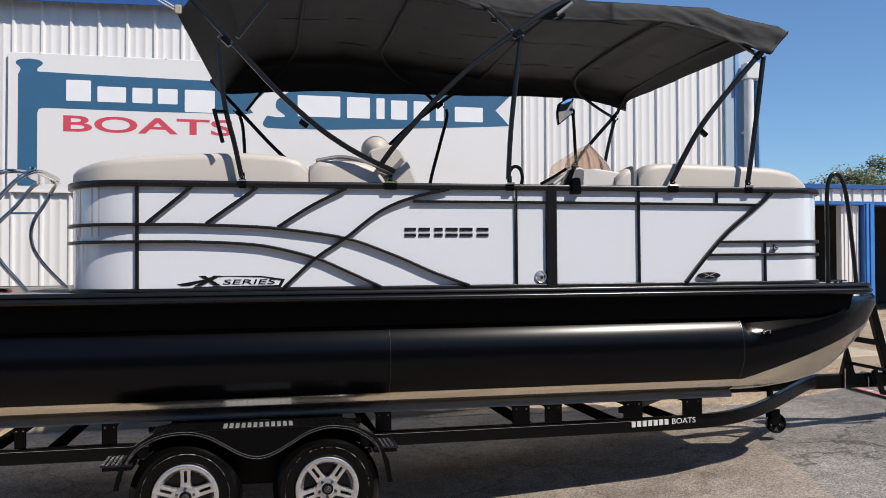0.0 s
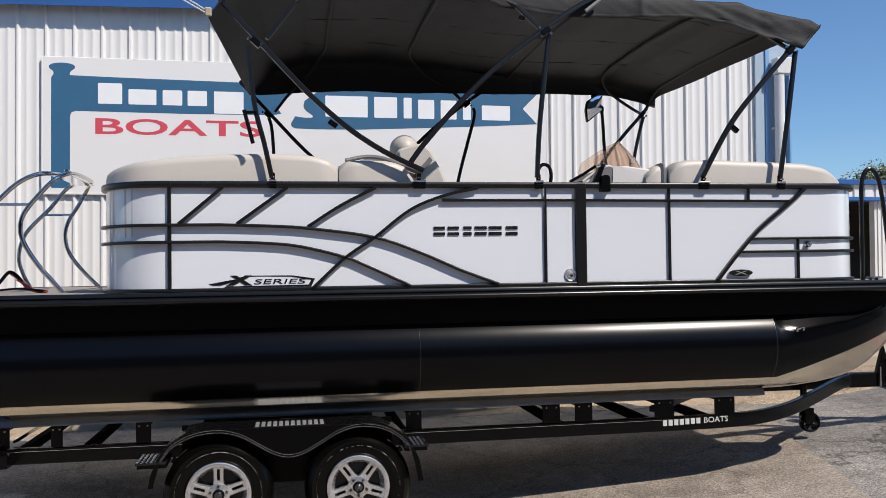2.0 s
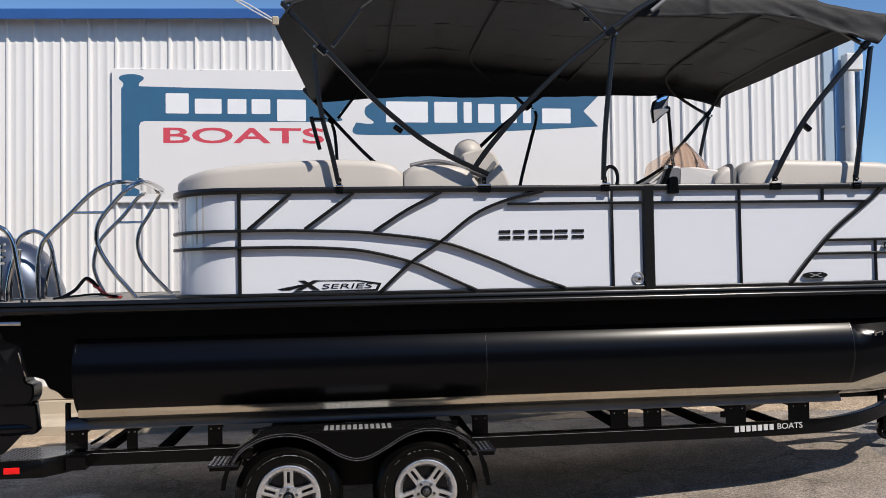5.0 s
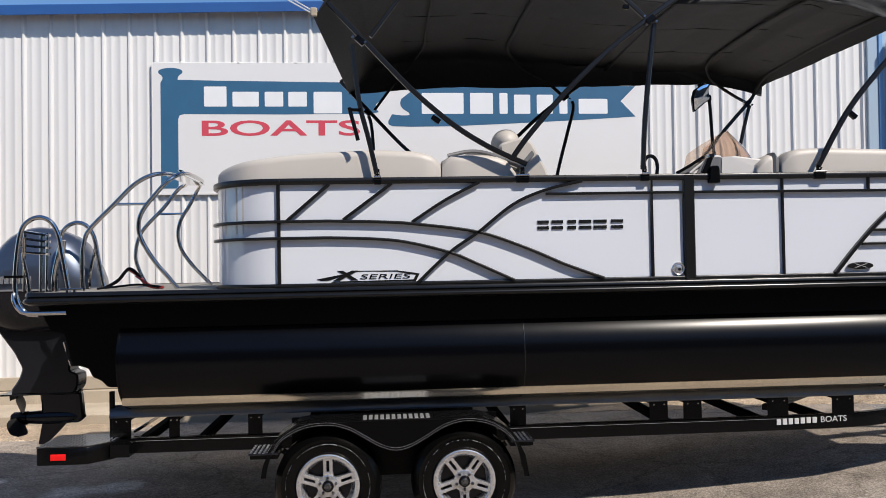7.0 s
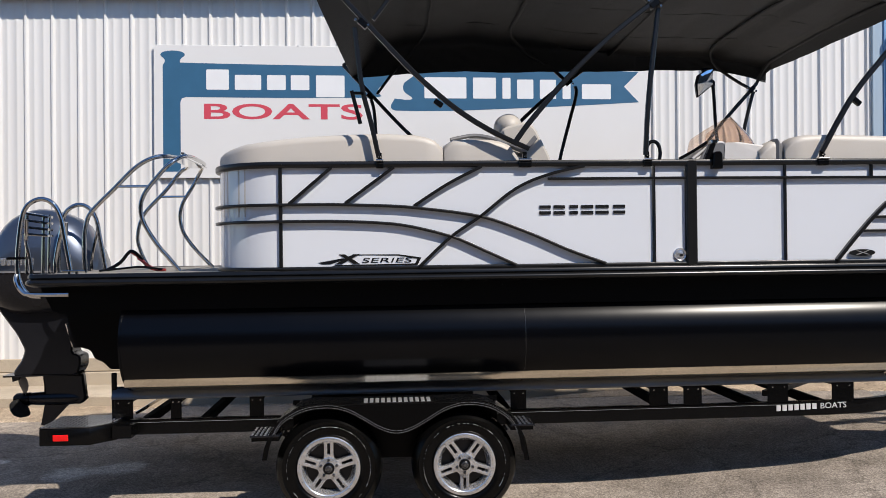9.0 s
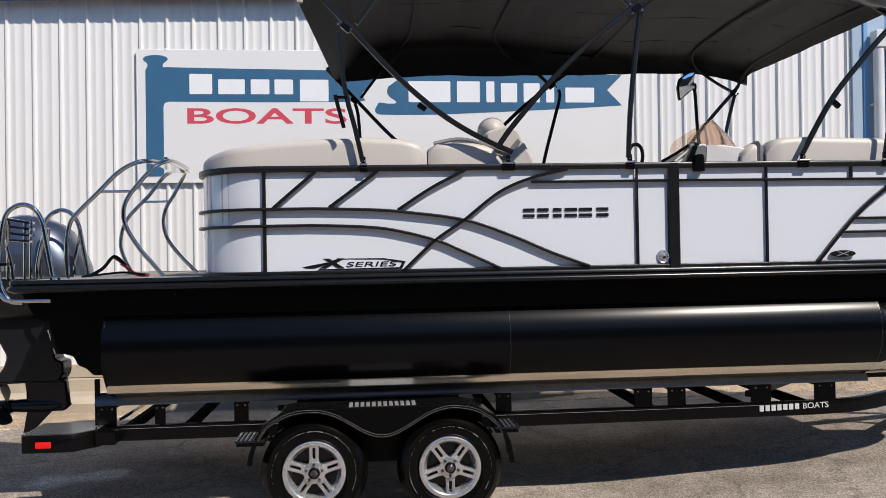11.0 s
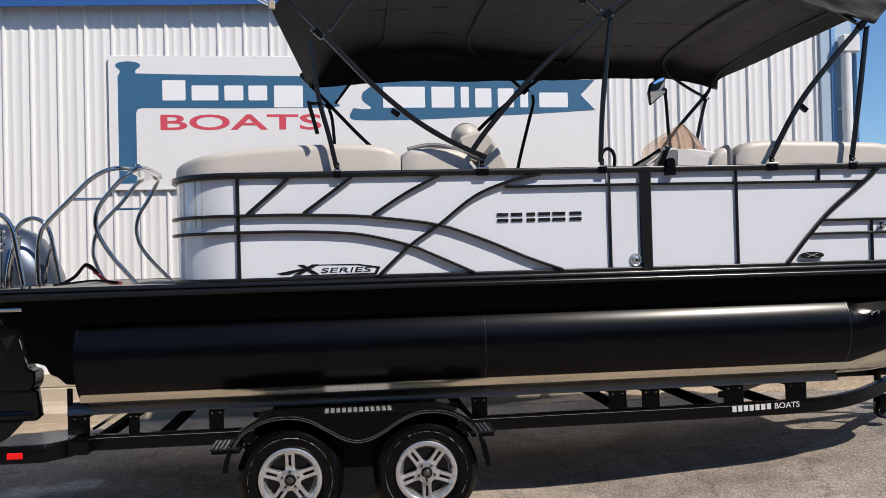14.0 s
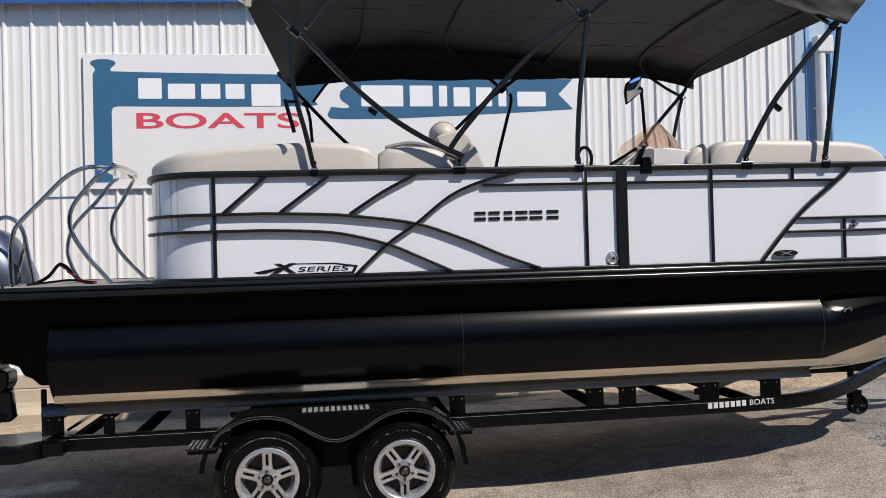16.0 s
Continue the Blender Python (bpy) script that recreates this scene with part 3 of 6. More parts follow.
# names on the flag, as plain bars
bars(sign, [(-4.165, -3.90, 0, 1), (-3.83, -3.52, 0, 0.74), (-3.45, -3.23, 0, 0.74), (-3.17, -2.95, 0, 0.74), (-2.87, -2.53, -0.35, 0.74)], 3.635, 3.875, F0, SIGN_WHITE)
bars(sign, [(-1.57, -1.06, 0, 1), (-0.98, -0.70, 0, 1), (-0.62, -0.52, 0, 1), (-0.44, -0.24, 0, 0.92), (-0.16, 0.04, 0, 0.92), (0.12, 0.22, 0, 1), (0.36, 0.72, 0, 0.72)], 3.545, 3.80, F0, SIGN_WHITE)
part("lettering", letters("BOATS", -4.194, -2.315, 3.283, 3.470, SY - 0.0122, 0.0012, 0.0, 0.016), SIGN_RED, sign, "red letters reading BOATS")

# ---- far buildings and trees ----
shed = thing("far_shop", (16, 14, 0), "low open-fronted shop with blue trim across the lot", "building", kind="structure")
FY = 14.0
part("fascia", box(9.0, 40.0, FY - 0.25, FY + 0.3, 3.71, 3.83, 0.01), BLUE_EAVE, shed, "blue eave trim")
part("fascia", box(9.0, 40.0, FY - 0.20, FY + 0.3, 3.30, 3.40, 0.01), BLUE_TRIM, shed, "blue lower trim")
band = bmesh.new()
for i in range(100):
    a = 9.0 + i * 0.3048
    seg = box(a, a + 0.22, FY - 0.16, FY, 3.40, 3.71)
    me_tmp = bpy.data.meshes.new("tmp")
    seg.to_mesh(me_tmp)
    seg.free()
    band.from_mesh(me_tmp)
    bpy.data.meshes.remove(me_tmp)
part("cladding", band, SHEET, shed)
part("cladding_back", box(9.0, 40.0, FY - 0.12, FY + 0.1, 3.40, 3.71), SHEET, shed)
part("roof", box(8.9, 40.2, FY + 0.302, FY + 12, 3.72, 3.81), SHEET, shed)
for x in (13.24, 19.5, 25.6):
    part("post", box(x, x + 0.30, FY - 0.2, FY + 0.1, 0.0, 3.34, 0.01), BLUE_TRIM, shed, "bright blue steel post")
    for a, b in ((0.045, 0.125), (0.165, 0.285)):
        part("post_flange", box(x + a, x + b, FY - 0.23, FY - 0.19, 0.0, 3.34, 0.006), BLUE_POST, shed)
part("wall_panel", box(12.68, 13.20, FY - 0.05, FY + 0.15, 0.0, 3.34), SHEET, shed, "pale wall panel beside the post")
for a in (12.76, 12.88, 13.00, 13.12):
    part("panel_rib", box(a, a + 0.03, FY - 0.075, FY - 0.049, 0.0, 3.34, 0.004), SHEET, shed)
# Interior walls and ceiling carry the opening's shade in their dark colour.
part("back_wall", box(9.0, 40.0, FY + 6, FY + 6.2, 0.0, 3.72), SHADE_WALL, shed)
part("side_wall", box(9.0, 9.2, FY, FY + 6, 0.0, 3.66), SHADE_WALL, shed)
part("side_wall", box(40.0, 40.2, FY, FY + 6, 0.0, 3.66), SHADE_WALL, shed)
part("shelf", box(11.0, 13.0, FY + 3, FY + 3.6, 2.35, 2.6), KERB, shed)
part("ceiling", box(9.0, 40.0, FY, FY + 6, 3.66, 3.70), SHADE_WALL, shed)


def tree(x, y, h, spread, seed):
    rnd = random.Random(seed)
    t = thing("tree", (x, y, 0), "broad leafy green tree behind the far shop", "tree", "trees behind the far shop")
    trunk = lathe([(0.28, 0), (0.2, h * 0.25), (0.13, h * 0.55), (0.04, h * 0.85)], (x, y, 0), "z", 10)
    limbs = [trunk]
    for i in range(9):
        a = rnd.uniform(0, 6.28)
        z = h * rnd.uniform(0.3, 0.6)
        limbs.append(tube([(x, y, z), (x + math.cos(a) * spread * 0.4, y + math.sin(a) * spread * 0.4, z + h * 0.15), (x + math.cos(a) * spread * 0.8, y + math.sin(a) * spread * 0.8, z + h * 0.25)], 0.06, 6, 3))
    part("trunk", join(*limbs), BARK, t)
    bm = bmesh.new()
    lobes = []
    for i in range(66):
        a, r = rnd.uniform(0, 6.28), spread * math.sqrt(rnd.random())
        lobes.append((Vector((x + r * math.cos(a), y + r * math.sin(a), h * (0.95 - 0.42 * (r / spread) ** 2) - rnd.uniform(0, h * 0.35))), rnd.uniform(0.6, 1.15)))
    for c, r in lobes:
        for j in range(520):
            d = Vector((rnd.gauss(0, 1), rnd.gauss(0, 1), rnd.gauss(0, 0.8))).normalized() * r * rnd.uniform(0.45, 1.1)
            q = c + d
            s = rnd.uniform(0.05, 0.10)
            u = Vector((rnd.gauss(0, 1), rnd.gauss(0, 1), rnd.gauss(0, 1))).normalized()
            w = u.orthogonal().normalized()
            vs = [bm.verts.new(q + u * s * 1.3), bm.verts.new(q + w * s * 0.7), bm.verts.new(q - u * s * 1.3), bm.verts.new(q - w * s * 0.7)]
            bm.faces.new(vs)
    part("crown", bm, LEAF, t)


for x, y, h, s, k in ((31.5, 38, 7.2, 3.4, 1), (36.0, 38, 9.4, 4.4, 2), (42, 41, 10.2, 4.6, 3), (26.5, 41, 6.3, 3.4, 4)):
    tree(x, y, h, s, k)

# ---- the pontoon boat ----
XS, XB, YN, YF = -3.166, 2.17, 0.0, 2.59
RS, RB = 0.45, 0.36
MID = (YN + YF) / 2
DECK_TOP, RAIL_Z = 1.597, 2.295
boat = thing("pontoon_boat", (-0.9, MID, 0.83), "white-panelled pontoon boat with black trim and black pontoons on a trailer", "boat", on=BOAT)


def arc_stern(z, off=0.0, n=10, a0=0.0, a1=90.0):
    """Points round the near stern corner, from the side to the stern; off: outwards."""
    r = RS + off
    return [(XS + RS - r * math.sin(radians(a0 + (a1 - a0) * i / n)), RS - r * math.cos(radians(a0 + (a1 - a0) * i / n)), z) for i in range(n + 1)]


def arc_bow(z, off=0.0, n=10, a0=0.0, a1=90.0):
    r = RB + off
    return [(XB - RB + r * math.sin(radians(a0 + (a1 - a0) * i / n)), RB - r * math.cos(radians(a0 + (a1 - a0) * i / n)), z) for i in range(n + 1)]


def far(pts):
    return [(x, YN + YF - y, z) for x, y, z in pts]


def perimeter(z, off=0.0):
    """The whole fence line, closed."""
    near = list(reversed(arc_stern(z, off))) + arc_bow(z, off)
    return near + list(reversed(far(near)))


def sheet_along(line, z0, z1, thick=0.012):
    """An upright panel along a plan line."""
    rings = []
    for i, p in enumerate(line):
        a, b = Vector(line[max(i - 1, 0)]), Vector(line[min(i + 1, len(line) - 1)])
        d = (b - a).normalized()
        nrm = Vector((d.y, -d.x, 0))
        q = Vector((p[0], p[1], 0))
        o, w = q, q - nrm * thick
        rings.append([(o.x, o.y, z0), (o.x, o.y, z1), (w.x, w.y, z1), (w.x, w.y, z0)])
    return loft(rings)


# deck, edge trim, underskirt
deck_outline = rounded([(-4.27, 0.0), (2.44, 0.0), (2.44, 2.59), (-4.27, 2.59)], 0.10, 5)
part("deck", prism(deck_outline, 1.535, DECK_TOP, "xy"), DECKING, boat, "grey-beige vinyl deck")
edge = [(x, y, 0) for x, y in rounded([(-4.285, -0.015), (2.455, -0.015), (2.455, 2.605), (-4.285, 2.605)], 0.11, 5)]
trim_sec = [(0.0, 1.602), (-0.016, 1.602), (-0.024, 1.594), (-0.026, 1.578), (-0.018, 1.570), (-0.030, 1.562), (-0.040, 1.552), (-0.040, 1.540), (-0.028, 1.530), (-0.012, 1.524), (0.0, 1.518), (0.02, 1.518), (0.02, 1.602)]
rings = []
for i, p in enumerate(edge):
    a, b = Vector(edge[i - 1]), Vector(edge[(i + 1) % len(edge)])
    d = (b - a).normalized()
    nrm = Vector((d.y, -d.x, 0))
    rings.append([(p[0] - nrm.x * o, p[1] - nrm.y * o, z) for o, z in trim_sec])
part("edge_trim", loft(rings, close=True), TRIM_BLACK, boat, "black rub rail round the deck", sharp=50)
part("underskirt", prism([(-4.25, 1.52), (-4.17, 1.36), (-4.06, 1.33), (-3.8, 1.36), (2.2, 1.36), (2.34, 1.40), (2.38, 1.52)], 0.10, 0.115), SKIRT, boat, "black underskirt panel")
part("underskirt", prism([(-4.25, 1.52), (-4.17, 1.36), (-4.06, 1.33), (-3.8, 1.36), (2.2, 1.36), (2.34, 1.40), (2.38, 1.52)], 2.475, 2.49), SKIRT, boat, "black underskirt panel")
for i in range(12):
    x = -3.9 + i * 0.53
    part("cross_member", box(x, x + 0.05, 0.13, 2.46, 1.46, 1.533), BARE, boat)
for x in (-3.565,):
    part("vent_plate", box(x - 0.055, x + 0.055, 0.091, 0.101, 1.438, 1.462, 0.004), PINSTRIPE, boat)
screw_xs = [-3.3 + 0.405 * i for i in range(14)]
for x in screw_xs:
    part("screw", lathe([(0.0045, 0.0), (0.003, -0.004)], (x, 0.100, 1.49), "y", 8), STEEL, boat)

# pontoons
T_R, T_ZC, T_X0, T_X1, T_TIP = 0.325, 1.137, -3.738, 1.425, 2.755
N_SEG = 56
CHINE_Z = 0.912


def pontoon_bottom(x):
    pts = [(1.425, 0.812), (1.70, 0.818), (2.0, 0.852), (2.2, 0.90), (2.37, 0.99), (2.53, 1.125), (2.65, 1.26), (2.755, 1.44)]
    for (a, za), (b, zb) in zip(pts, pts[1:]):
        if x <= b:
            t = (x - a) / (b - a)
            return za + (zb - za) * t
    return pts[-1][1]


def split_height(x):
    """Where the black paint ends above the bare bottom."""
    return 0.912 if x < 1.46 else 0.912 + (x - 1.46) * 0.315


def strake_height(x):
    knots = [(1.425, 1.212), (1.57, 1.240), (1.81, 1.286), (2.05, 1.325), (2.29, 1.395), (2.50, 1.457), (2.80, 1.49)]
    for (a, za), (b, zb) in zip(knots, knots[1:]):
        if x <= b:
            return za + (zb - za) * (x - a) / (b - a)
    return 1.49


def pontoon(yc):
    stations = [T_X0 + (T_X1 - T_X0) * i / 12 for i in range(13)] + [T_X1 + 0.04 + (T_TIP - T_X1 - 0.04) * i / 22 for i in range(23)]
    rings = []
    for x in stations:
        ring = []
        if x <= T_X1 + 1e-6:
            zb, zt, hw, sharp_v = T_ZC - T_R, T_ZC + T_R, T_R, 0.0
        else:
            s = (x - T_X1) / (T_TIP - T_X1)
            zb, zt = pontoon_bottom(x), T_ZC + T_R - 0.004 + 0.035 * s
            hw, sharp_v = T_R * (1 - s ** 2.6) ** 0.8 + 0.004, min(1, s * 1.6)
        mid = (zb + zt) / 2 + (0.12 * (x - T_X1) if x > T_X1 else 0)
        mid = min(mid, zt - 0.02)
        for i in range(N_SEG):
            a = 2 * math.pi * i / N_SEG
            c, sn = math.cos(a), math.sin(a)
            if sn >= 0:
                yy, zz = hw * c, mid + (zt - mid) * sn
                if x > T_X1 + 1e-6:
                    # past the seam the nose is folded: an upright side, a crease, and a flat top plate
                    q = min(i, N_SEG // 2 - i) / (N_SEG // 4)
                    fold = min(strake_height(x), zt - 0.03)
                    if q <= 0.5:
                        py, pz = hw * (1 - 0.03 * q), mid + (fold - mid) * q * 2
                    elif q <= 0.86:
                        k = (q - 0.5) / 0.36
                        py, pz = hw * (0.985 - 0.535 * k), fold + (zt - 0.012 - fold) * k
                    else:
                        py, pz = hw * 0.45 * (1 - q) / 0.14, zt - 0.012 * (1 - q) / 0.14
                    full = min(1.0, 0.45 + 4.0 * (x - T_X1))
                    yy, zz = yy + (math.copysign(py, c) - yy) * full, zz + (pz - zz) * full
            else:
                e = 1 + 0.25 * sharp_v
                yy, zz = hw * math.copysign(abs(c) ** e, c), mid - (mid - zb) * abs(sn) ** e
            # the bare chine stands almost upright below the paint line, then turns under
            steep = 1.0 if x <= T_X1 + 1e-6 else max(0.0, 1 - (x - T_X1) / 0.22)
            if steep and zz < CHINE_Z:
                flat = hw * (1 - ((mid - CHINE_Z) / (mid - zb)) ** 2) ** 0.5 - (CHINE_Z - zz) * 0.165
                if zz > 0.846:
                    yy += (math.copysign(flat, c) - yy) * steep
            ring.append((x, yc + yy, zz))
        rings.append(ring)
    bm = loft(rings)
    for ed in bm.edges:
        if all(abs(v.co.x - T_X1) < 1e-4 for v in ed.verts):
            ed.smooth = False
    # split the faces along the paint line, then give the bottom its own material
    bmesh.ops.bisect_plane(bm, geom=bm.verts[:] + bm.edges[:] + bm.faces[:], plane_co=(0, 0, 0.912), plane_no=(0, 0, 1))
    bmesh.ops.bisect_plane(bm, geom=bm.verts[:] + bm.edges[:] + bm.faces[:], plane_co=(1.46, 0, 0.912), plane_no=(-0.315, 0, 1))
    for f in bm.faces:
        c = f.calc_center_median()
        if c.z < split_height(c.x):
            f.material_index = 1
    bmesh.ops.bisect_plane(bm, geom=bm.verts[:] + bm.edges[:] + bm.faces[:], plane_co=(0, 0, 0.8455), plane_no=(0, 0, 1))
    for ed in bm.edges:
        if all(abs(v.co.z - 0.8455) < 1e-4 and v.co.x < T_X1 + 0.1 for v in ed.verts):
            ed.smooth = False
        if all(abs(v.co.z - CHINE_Z) < 2e-3 and v.co.x < T_X1 + 0.2 for v in ed.verts):
            ed.smooth = False
    return bm


for yc in (0.345, YF - 0.345):
    p = part("pontoon", pontoon(yc), [TUBE_BLACK, BARE], boat, "black painted pontoon tube with bare aluminium bottom", sharp=32)
    for x in (-1.135, 1.425):
        part("weld_seam", lathe([(T_R + 0.0005, x - 0.004), (T_R + 0.003, x - 0.002), (T_R + 0.003, x + 0.002), (T_R + 0.0005, x + 0.004)], (0, yc, T_ZC), "x", N_SEG, cap=False), WELD, p)
    part("end_rim", lathe([(T_R - 0.01, T_X0 - 0.006), (T_R + 0.004, T_X0 - 0.006), (T_R + 0.004, T_X0 + 0.006), (T_R - 0.01, T_X0 + 0.006)], (0, yc, T_ZC), "x", N_SEG), TUBE_BLACK, p)
    s = -1 if yc < 1 else 1
    strake = smooth_path([(1.57, yc + s * 0.322, 1.246), (1.81, yc + s * 0.318, 1.292), (2.05, yc + s * 0.296, 1.330), (2.29, yc + s * 0.245, 1.400), (2.50, yc + s * 0.16, 1.462), (2.68, yc + s * 0.06, 1.49)], 5)
    part("spray_strake", sweep(strake, rect(0.012, 0.016, 0.003), (0, 1, 0)), TUBE_BLACK, p)
    part("keel", sweep([(x, yc, pontoon_bottom(x) if x > 1.425 else 0.812) for x in [1.35 + 0.1 * i for i in range(15)]], rect(0.03, 0.02, 0.004), (0, 0, 1)), BARE, p)
    part("tow_eye", join(box(1.57, 1.585, yc + s * 0.325 - 0.008, yc + s * 0.325 + 0.008, 1.24, 1.27, 0.003), tube([(1.577, yc + s * 0.335, 1.265), (1.615, yc + s * 0.345, 1.272), (1.62, yc + s * 0.335, 1.25)], 0.006, 6)), STEEL, p)
part("motor_pod", prism(rounded([(-4.36, 1.52), (-4.40, 1.30), (-4.34, 1.05), (-4.225, 1.016), (-4.195, 0.950), (-4.135, 0.925), (-4.085, 0.872), (-3.6, 0.86), (-2.6, 0.95), (-2.6, 1.52)], 0.02), 0.95, 1.64), SKIRT, boat, "black motor pod under the stern")

# fence: panels, rails, posts, trim
PZ0, PZ1 = 1.622, 2.262
for a, b in ((-2.706, -0.290), (-0.268, -0.070), (0.004, 0.603)):
    part("fence_panel", box(a, b, 0.0, 0.012, PZ0, PZ1, 0.002), PANEL, boat)
part("fence_panel", sheet_along(list(reversed(arc_stern(0, n=16))) + [(-2.722, 0, 0)], PZ0, PZ1), PANEL, boat, "curved white corner panel", sharp=60)
part("fence_panel", sheet_along([(0.613, 0, 0)] + arc_bow(0, n=16), PZ0, PZ1), PANEL, boat, "curved white corner panel", sharp=60)
far_line = far(list(reversed(arc_stern(0, n=16))) + arc_bow(0, n=16))
part("fence_panel", sheet_along(list(reversed(far_line)), PZ0, PZ1), PANEL, boat, sharp=60)
for x, a, b in ((XS, RS, 0.85), (XS, 1.75, YF - RS), (XB, RB, 0.95), (XB, 1.65, YF - RB)):
    part("fence_panel", box(x - 0.006, x + 0.006, a, b, PZ0, PZ1), PANEL, boat)
rail_sec = rect(0.036, 0.040, 0.005)
part("top_rail", sweep(perimeter(2.277, 0.012), rail_sec, (0, 0, 1), close=True), RAIL_BLACK, boat, "black top rail of the fence", sharp=50)
part("bottom_rail", sweep(perimeter(1.612, 0.006), rect(0.032, 0.026, 0.004), (0, 0, 1), close=True), RAIL_BLACK, boat, "black bottom rail of the fence", sharp=50)
for i in range(22):
    x = -2.7 + i * 0.205
    part("rivet", lathe([(0.005, -0.031), (0.003, -0.034)], (x, 0, 2.279), "y", 8), STEEL, boat)
TY = -0.0165


def trim(pts, w=0.019, deep=0.034, per=6, name="trim_bar"):
    line = smooth_path([(x, TY, z) for x, z in pts], per) if len(pts) > 2 else [(x, TY, z) for x, z in pts]
    return part(name, sweep(line, rect(w, deep, 0.003), (0, 1, 0)), RAIL_BLACK, boat)


trim([(-2.385, 2.258), (-2.655, 2.028)])
trim([(-1.985, 2.258), (-2.30, 2.028)])
trim([(-1.42, 2.258), (-1.64, 2.147), (-1.858, 2.008)])
trim([(-0.745, 2.258), (-0.985, 2.203), (-1.20, 2.112), (-1.43, 1.936), (-1.62, 1.808), (-1.825, 1.620)])
curve_up = [(-2.397, 2.022), (-2.036, 2.010), (-1.817, 1.992), (-1.426, 1.935), (-1.12, 1.828), (-0.862, 1.715), (-0.61, 1.622)]
curve_low = [(-2.399, 1.915), (-2.109, 1.903), (-1.892, 1.878), (-1.618, 1.808), (-1.454, 1.738), (-1.307, 1.670), (-1.20, 1.620)]


def band_sweep(line, w=0.019, deep=0.034):
    """A band standing w high and deep proud, along a line that may turn in plan and in height."""
    rings = []
    p = [Vector(q) for q in line]
    for i, q in enumerate(p):
        d = (p[min(i + 1, len(p) - 1)] - p[max(i - 1, 0)]).normalized()
        o = Vector((d.y, -d.x, 0)).normalized()
        u = o.cross(d).normalized()
        rings.append([q + u * a - o * b for a, b in rect(w, deep, 0.003)])
    return loft(rings)


for z, c in ((2.022, curve_up), (1.915, curve_low)):
    line = [Vector(q) for q in reversed(arc_stern(z, 0.0165, 14))] + [Vector((-2.70, TY, z))] + smooth_path([(x, TY, q) for x, q in c], 5)
    part("trim_band", band_sweep(line), RAIL_BLACK, boat, "black trim band curving down the side", sharp=50)
    line2 = far([tuple(q) for q in line])
    part("trim_band", band_sweep(line2), RAIL_BLACK, boat, sharp=50)
for z, x0 in ((1.908, 1.232), (1.816, 1.148)):
    line = [(x0, -0.012, z), (1.5, -0.012, z)] + arc_bow(z, 0.012, 14)
    part("trim_band", band_sweep(line, deep=0.024), RAIL_BLACK, boat, "black trim band round the bow corner", sharp=50)
    part("trim_band", band_sweep(far(line), deep=0.024), RAIL_BLACK, boat, sharp=50)
trim([(1.632, 2.258), (1.513, 2.160), (1.289, 1.985), (1.111, 1.802), (0.955, 1.620)], 0.024)
trim([(-0.985, 2.176), (-0.069, 2.176)], 0.017, 0.022)
trim([(0.006, 2.176), (1.53, 2.170)], 0.017, 0.022)
for x, z0, z1, w in ((-2.708, 1.622, 2.26, 0.020), (-0.279, 1.622, 2.26, 0.010), (0.608, 1.622, 2.26, 0.011), (1.203, 2.18, 2.26, 0.012), (1.578, 1.622, 1.90, 0.010)):
    part("fence_post", box(x - w / 2, x + w / 2, -0.024, 0.014, z0, z1, 0.002), RAIL_BLACK, boat)
part("gate_post", box(-0.066, 0.003, -0.034, 0.03, 1.605, 2.292, 0.006), RAIL_BLACK, boat, "thick black gate post")
# badges as plain shapes
for a, b in ((-1.044, -0.962), (-0.950, -0.868), (-0.845, -0.782), (-0.768, -0.680), (-0.672, -0.578), (-0.555, -0.468)):
    for z0, z1 in ((1.946, 1.966), (1.984, 2.004)):
        part("badge_bar", prism([(a + 0.004, z0), (b - 0.004, z0), (b - 0.004, z1), (a + 0.004, z1)], -0.007, 0.0), BADGE, boat, "dark chrome badge shape")
part("side_graphic", prism([(-2.485, 1.650), (-2.345, 1.676), (-2.30, 1.676), (-2.415, 1.640), (-2.46, 1.640)], -0.003, 0.001), MOTOR_DARK, boat, "grey swoosh graphic")
part("side_graphic", prism([(-2.40, 1.628), (-2.38, 1.634), (-1.90, 1.638), (-1.885, 1.668), (-2.0, 1.690), (-2.2, 1.696), (-2.31, 1.690), (-2.25, 1.700), (-2.0, 1.698), (-1.862, 1.676), (-1.885, 1.628)], -0.003, 0.001), RAIL_BLACK, boat, "black outline graphic")
part("side_graphic", prism([(-2.36, 1.702), (-2.325, 1.702), (-2.235, 1.640), (-2.275, 1.640)], -0.004, 0.001), RAIL_BLACK, boat)
part("side_graphic", prism([(-2.275, 1.702), (-2.235, 1.702), (-2.345, 1.640), (-2.385, 1.640)], -0.005, 0.001), RAIL_BLACK, boat)
slanted = letters("SERIES", -2.225, -1.925, 1.646, 1.677, -0.0005, 0.003)
for v in slanted.verts:
    v.co.x += 0.4 * (v.co.z - 1.646)
part("lettering", slanted, MOTOR_DARK, boat, "dark slanted letters reading SERIES")
for ob in boat.children:
    if ob.name.startswith(("side_graphic", "lettering")):
        for v in ob.data.vertices:
            v.co.x = (v.co.x + BASES[boat].x + 2.485) * 1.06 - 2.475 - BASES[boat].x
part("emblem", lathe([(0.001, -0.014), (0.045, -0.012), (0.05, 0.0)], (0, 0, 0), "y", 28), [CHROME], boat, "oval chrome emblem")
emb = boat.children[-1]
emb.matrix_basis = Matrix.Translation(Vector((1.132, -0.001, 1.668)) - BASES[boat]) @ Matrix.Diagonal((2.05, 1, 0.60, 1)) @ Matrix.Translation(BASES[boat])
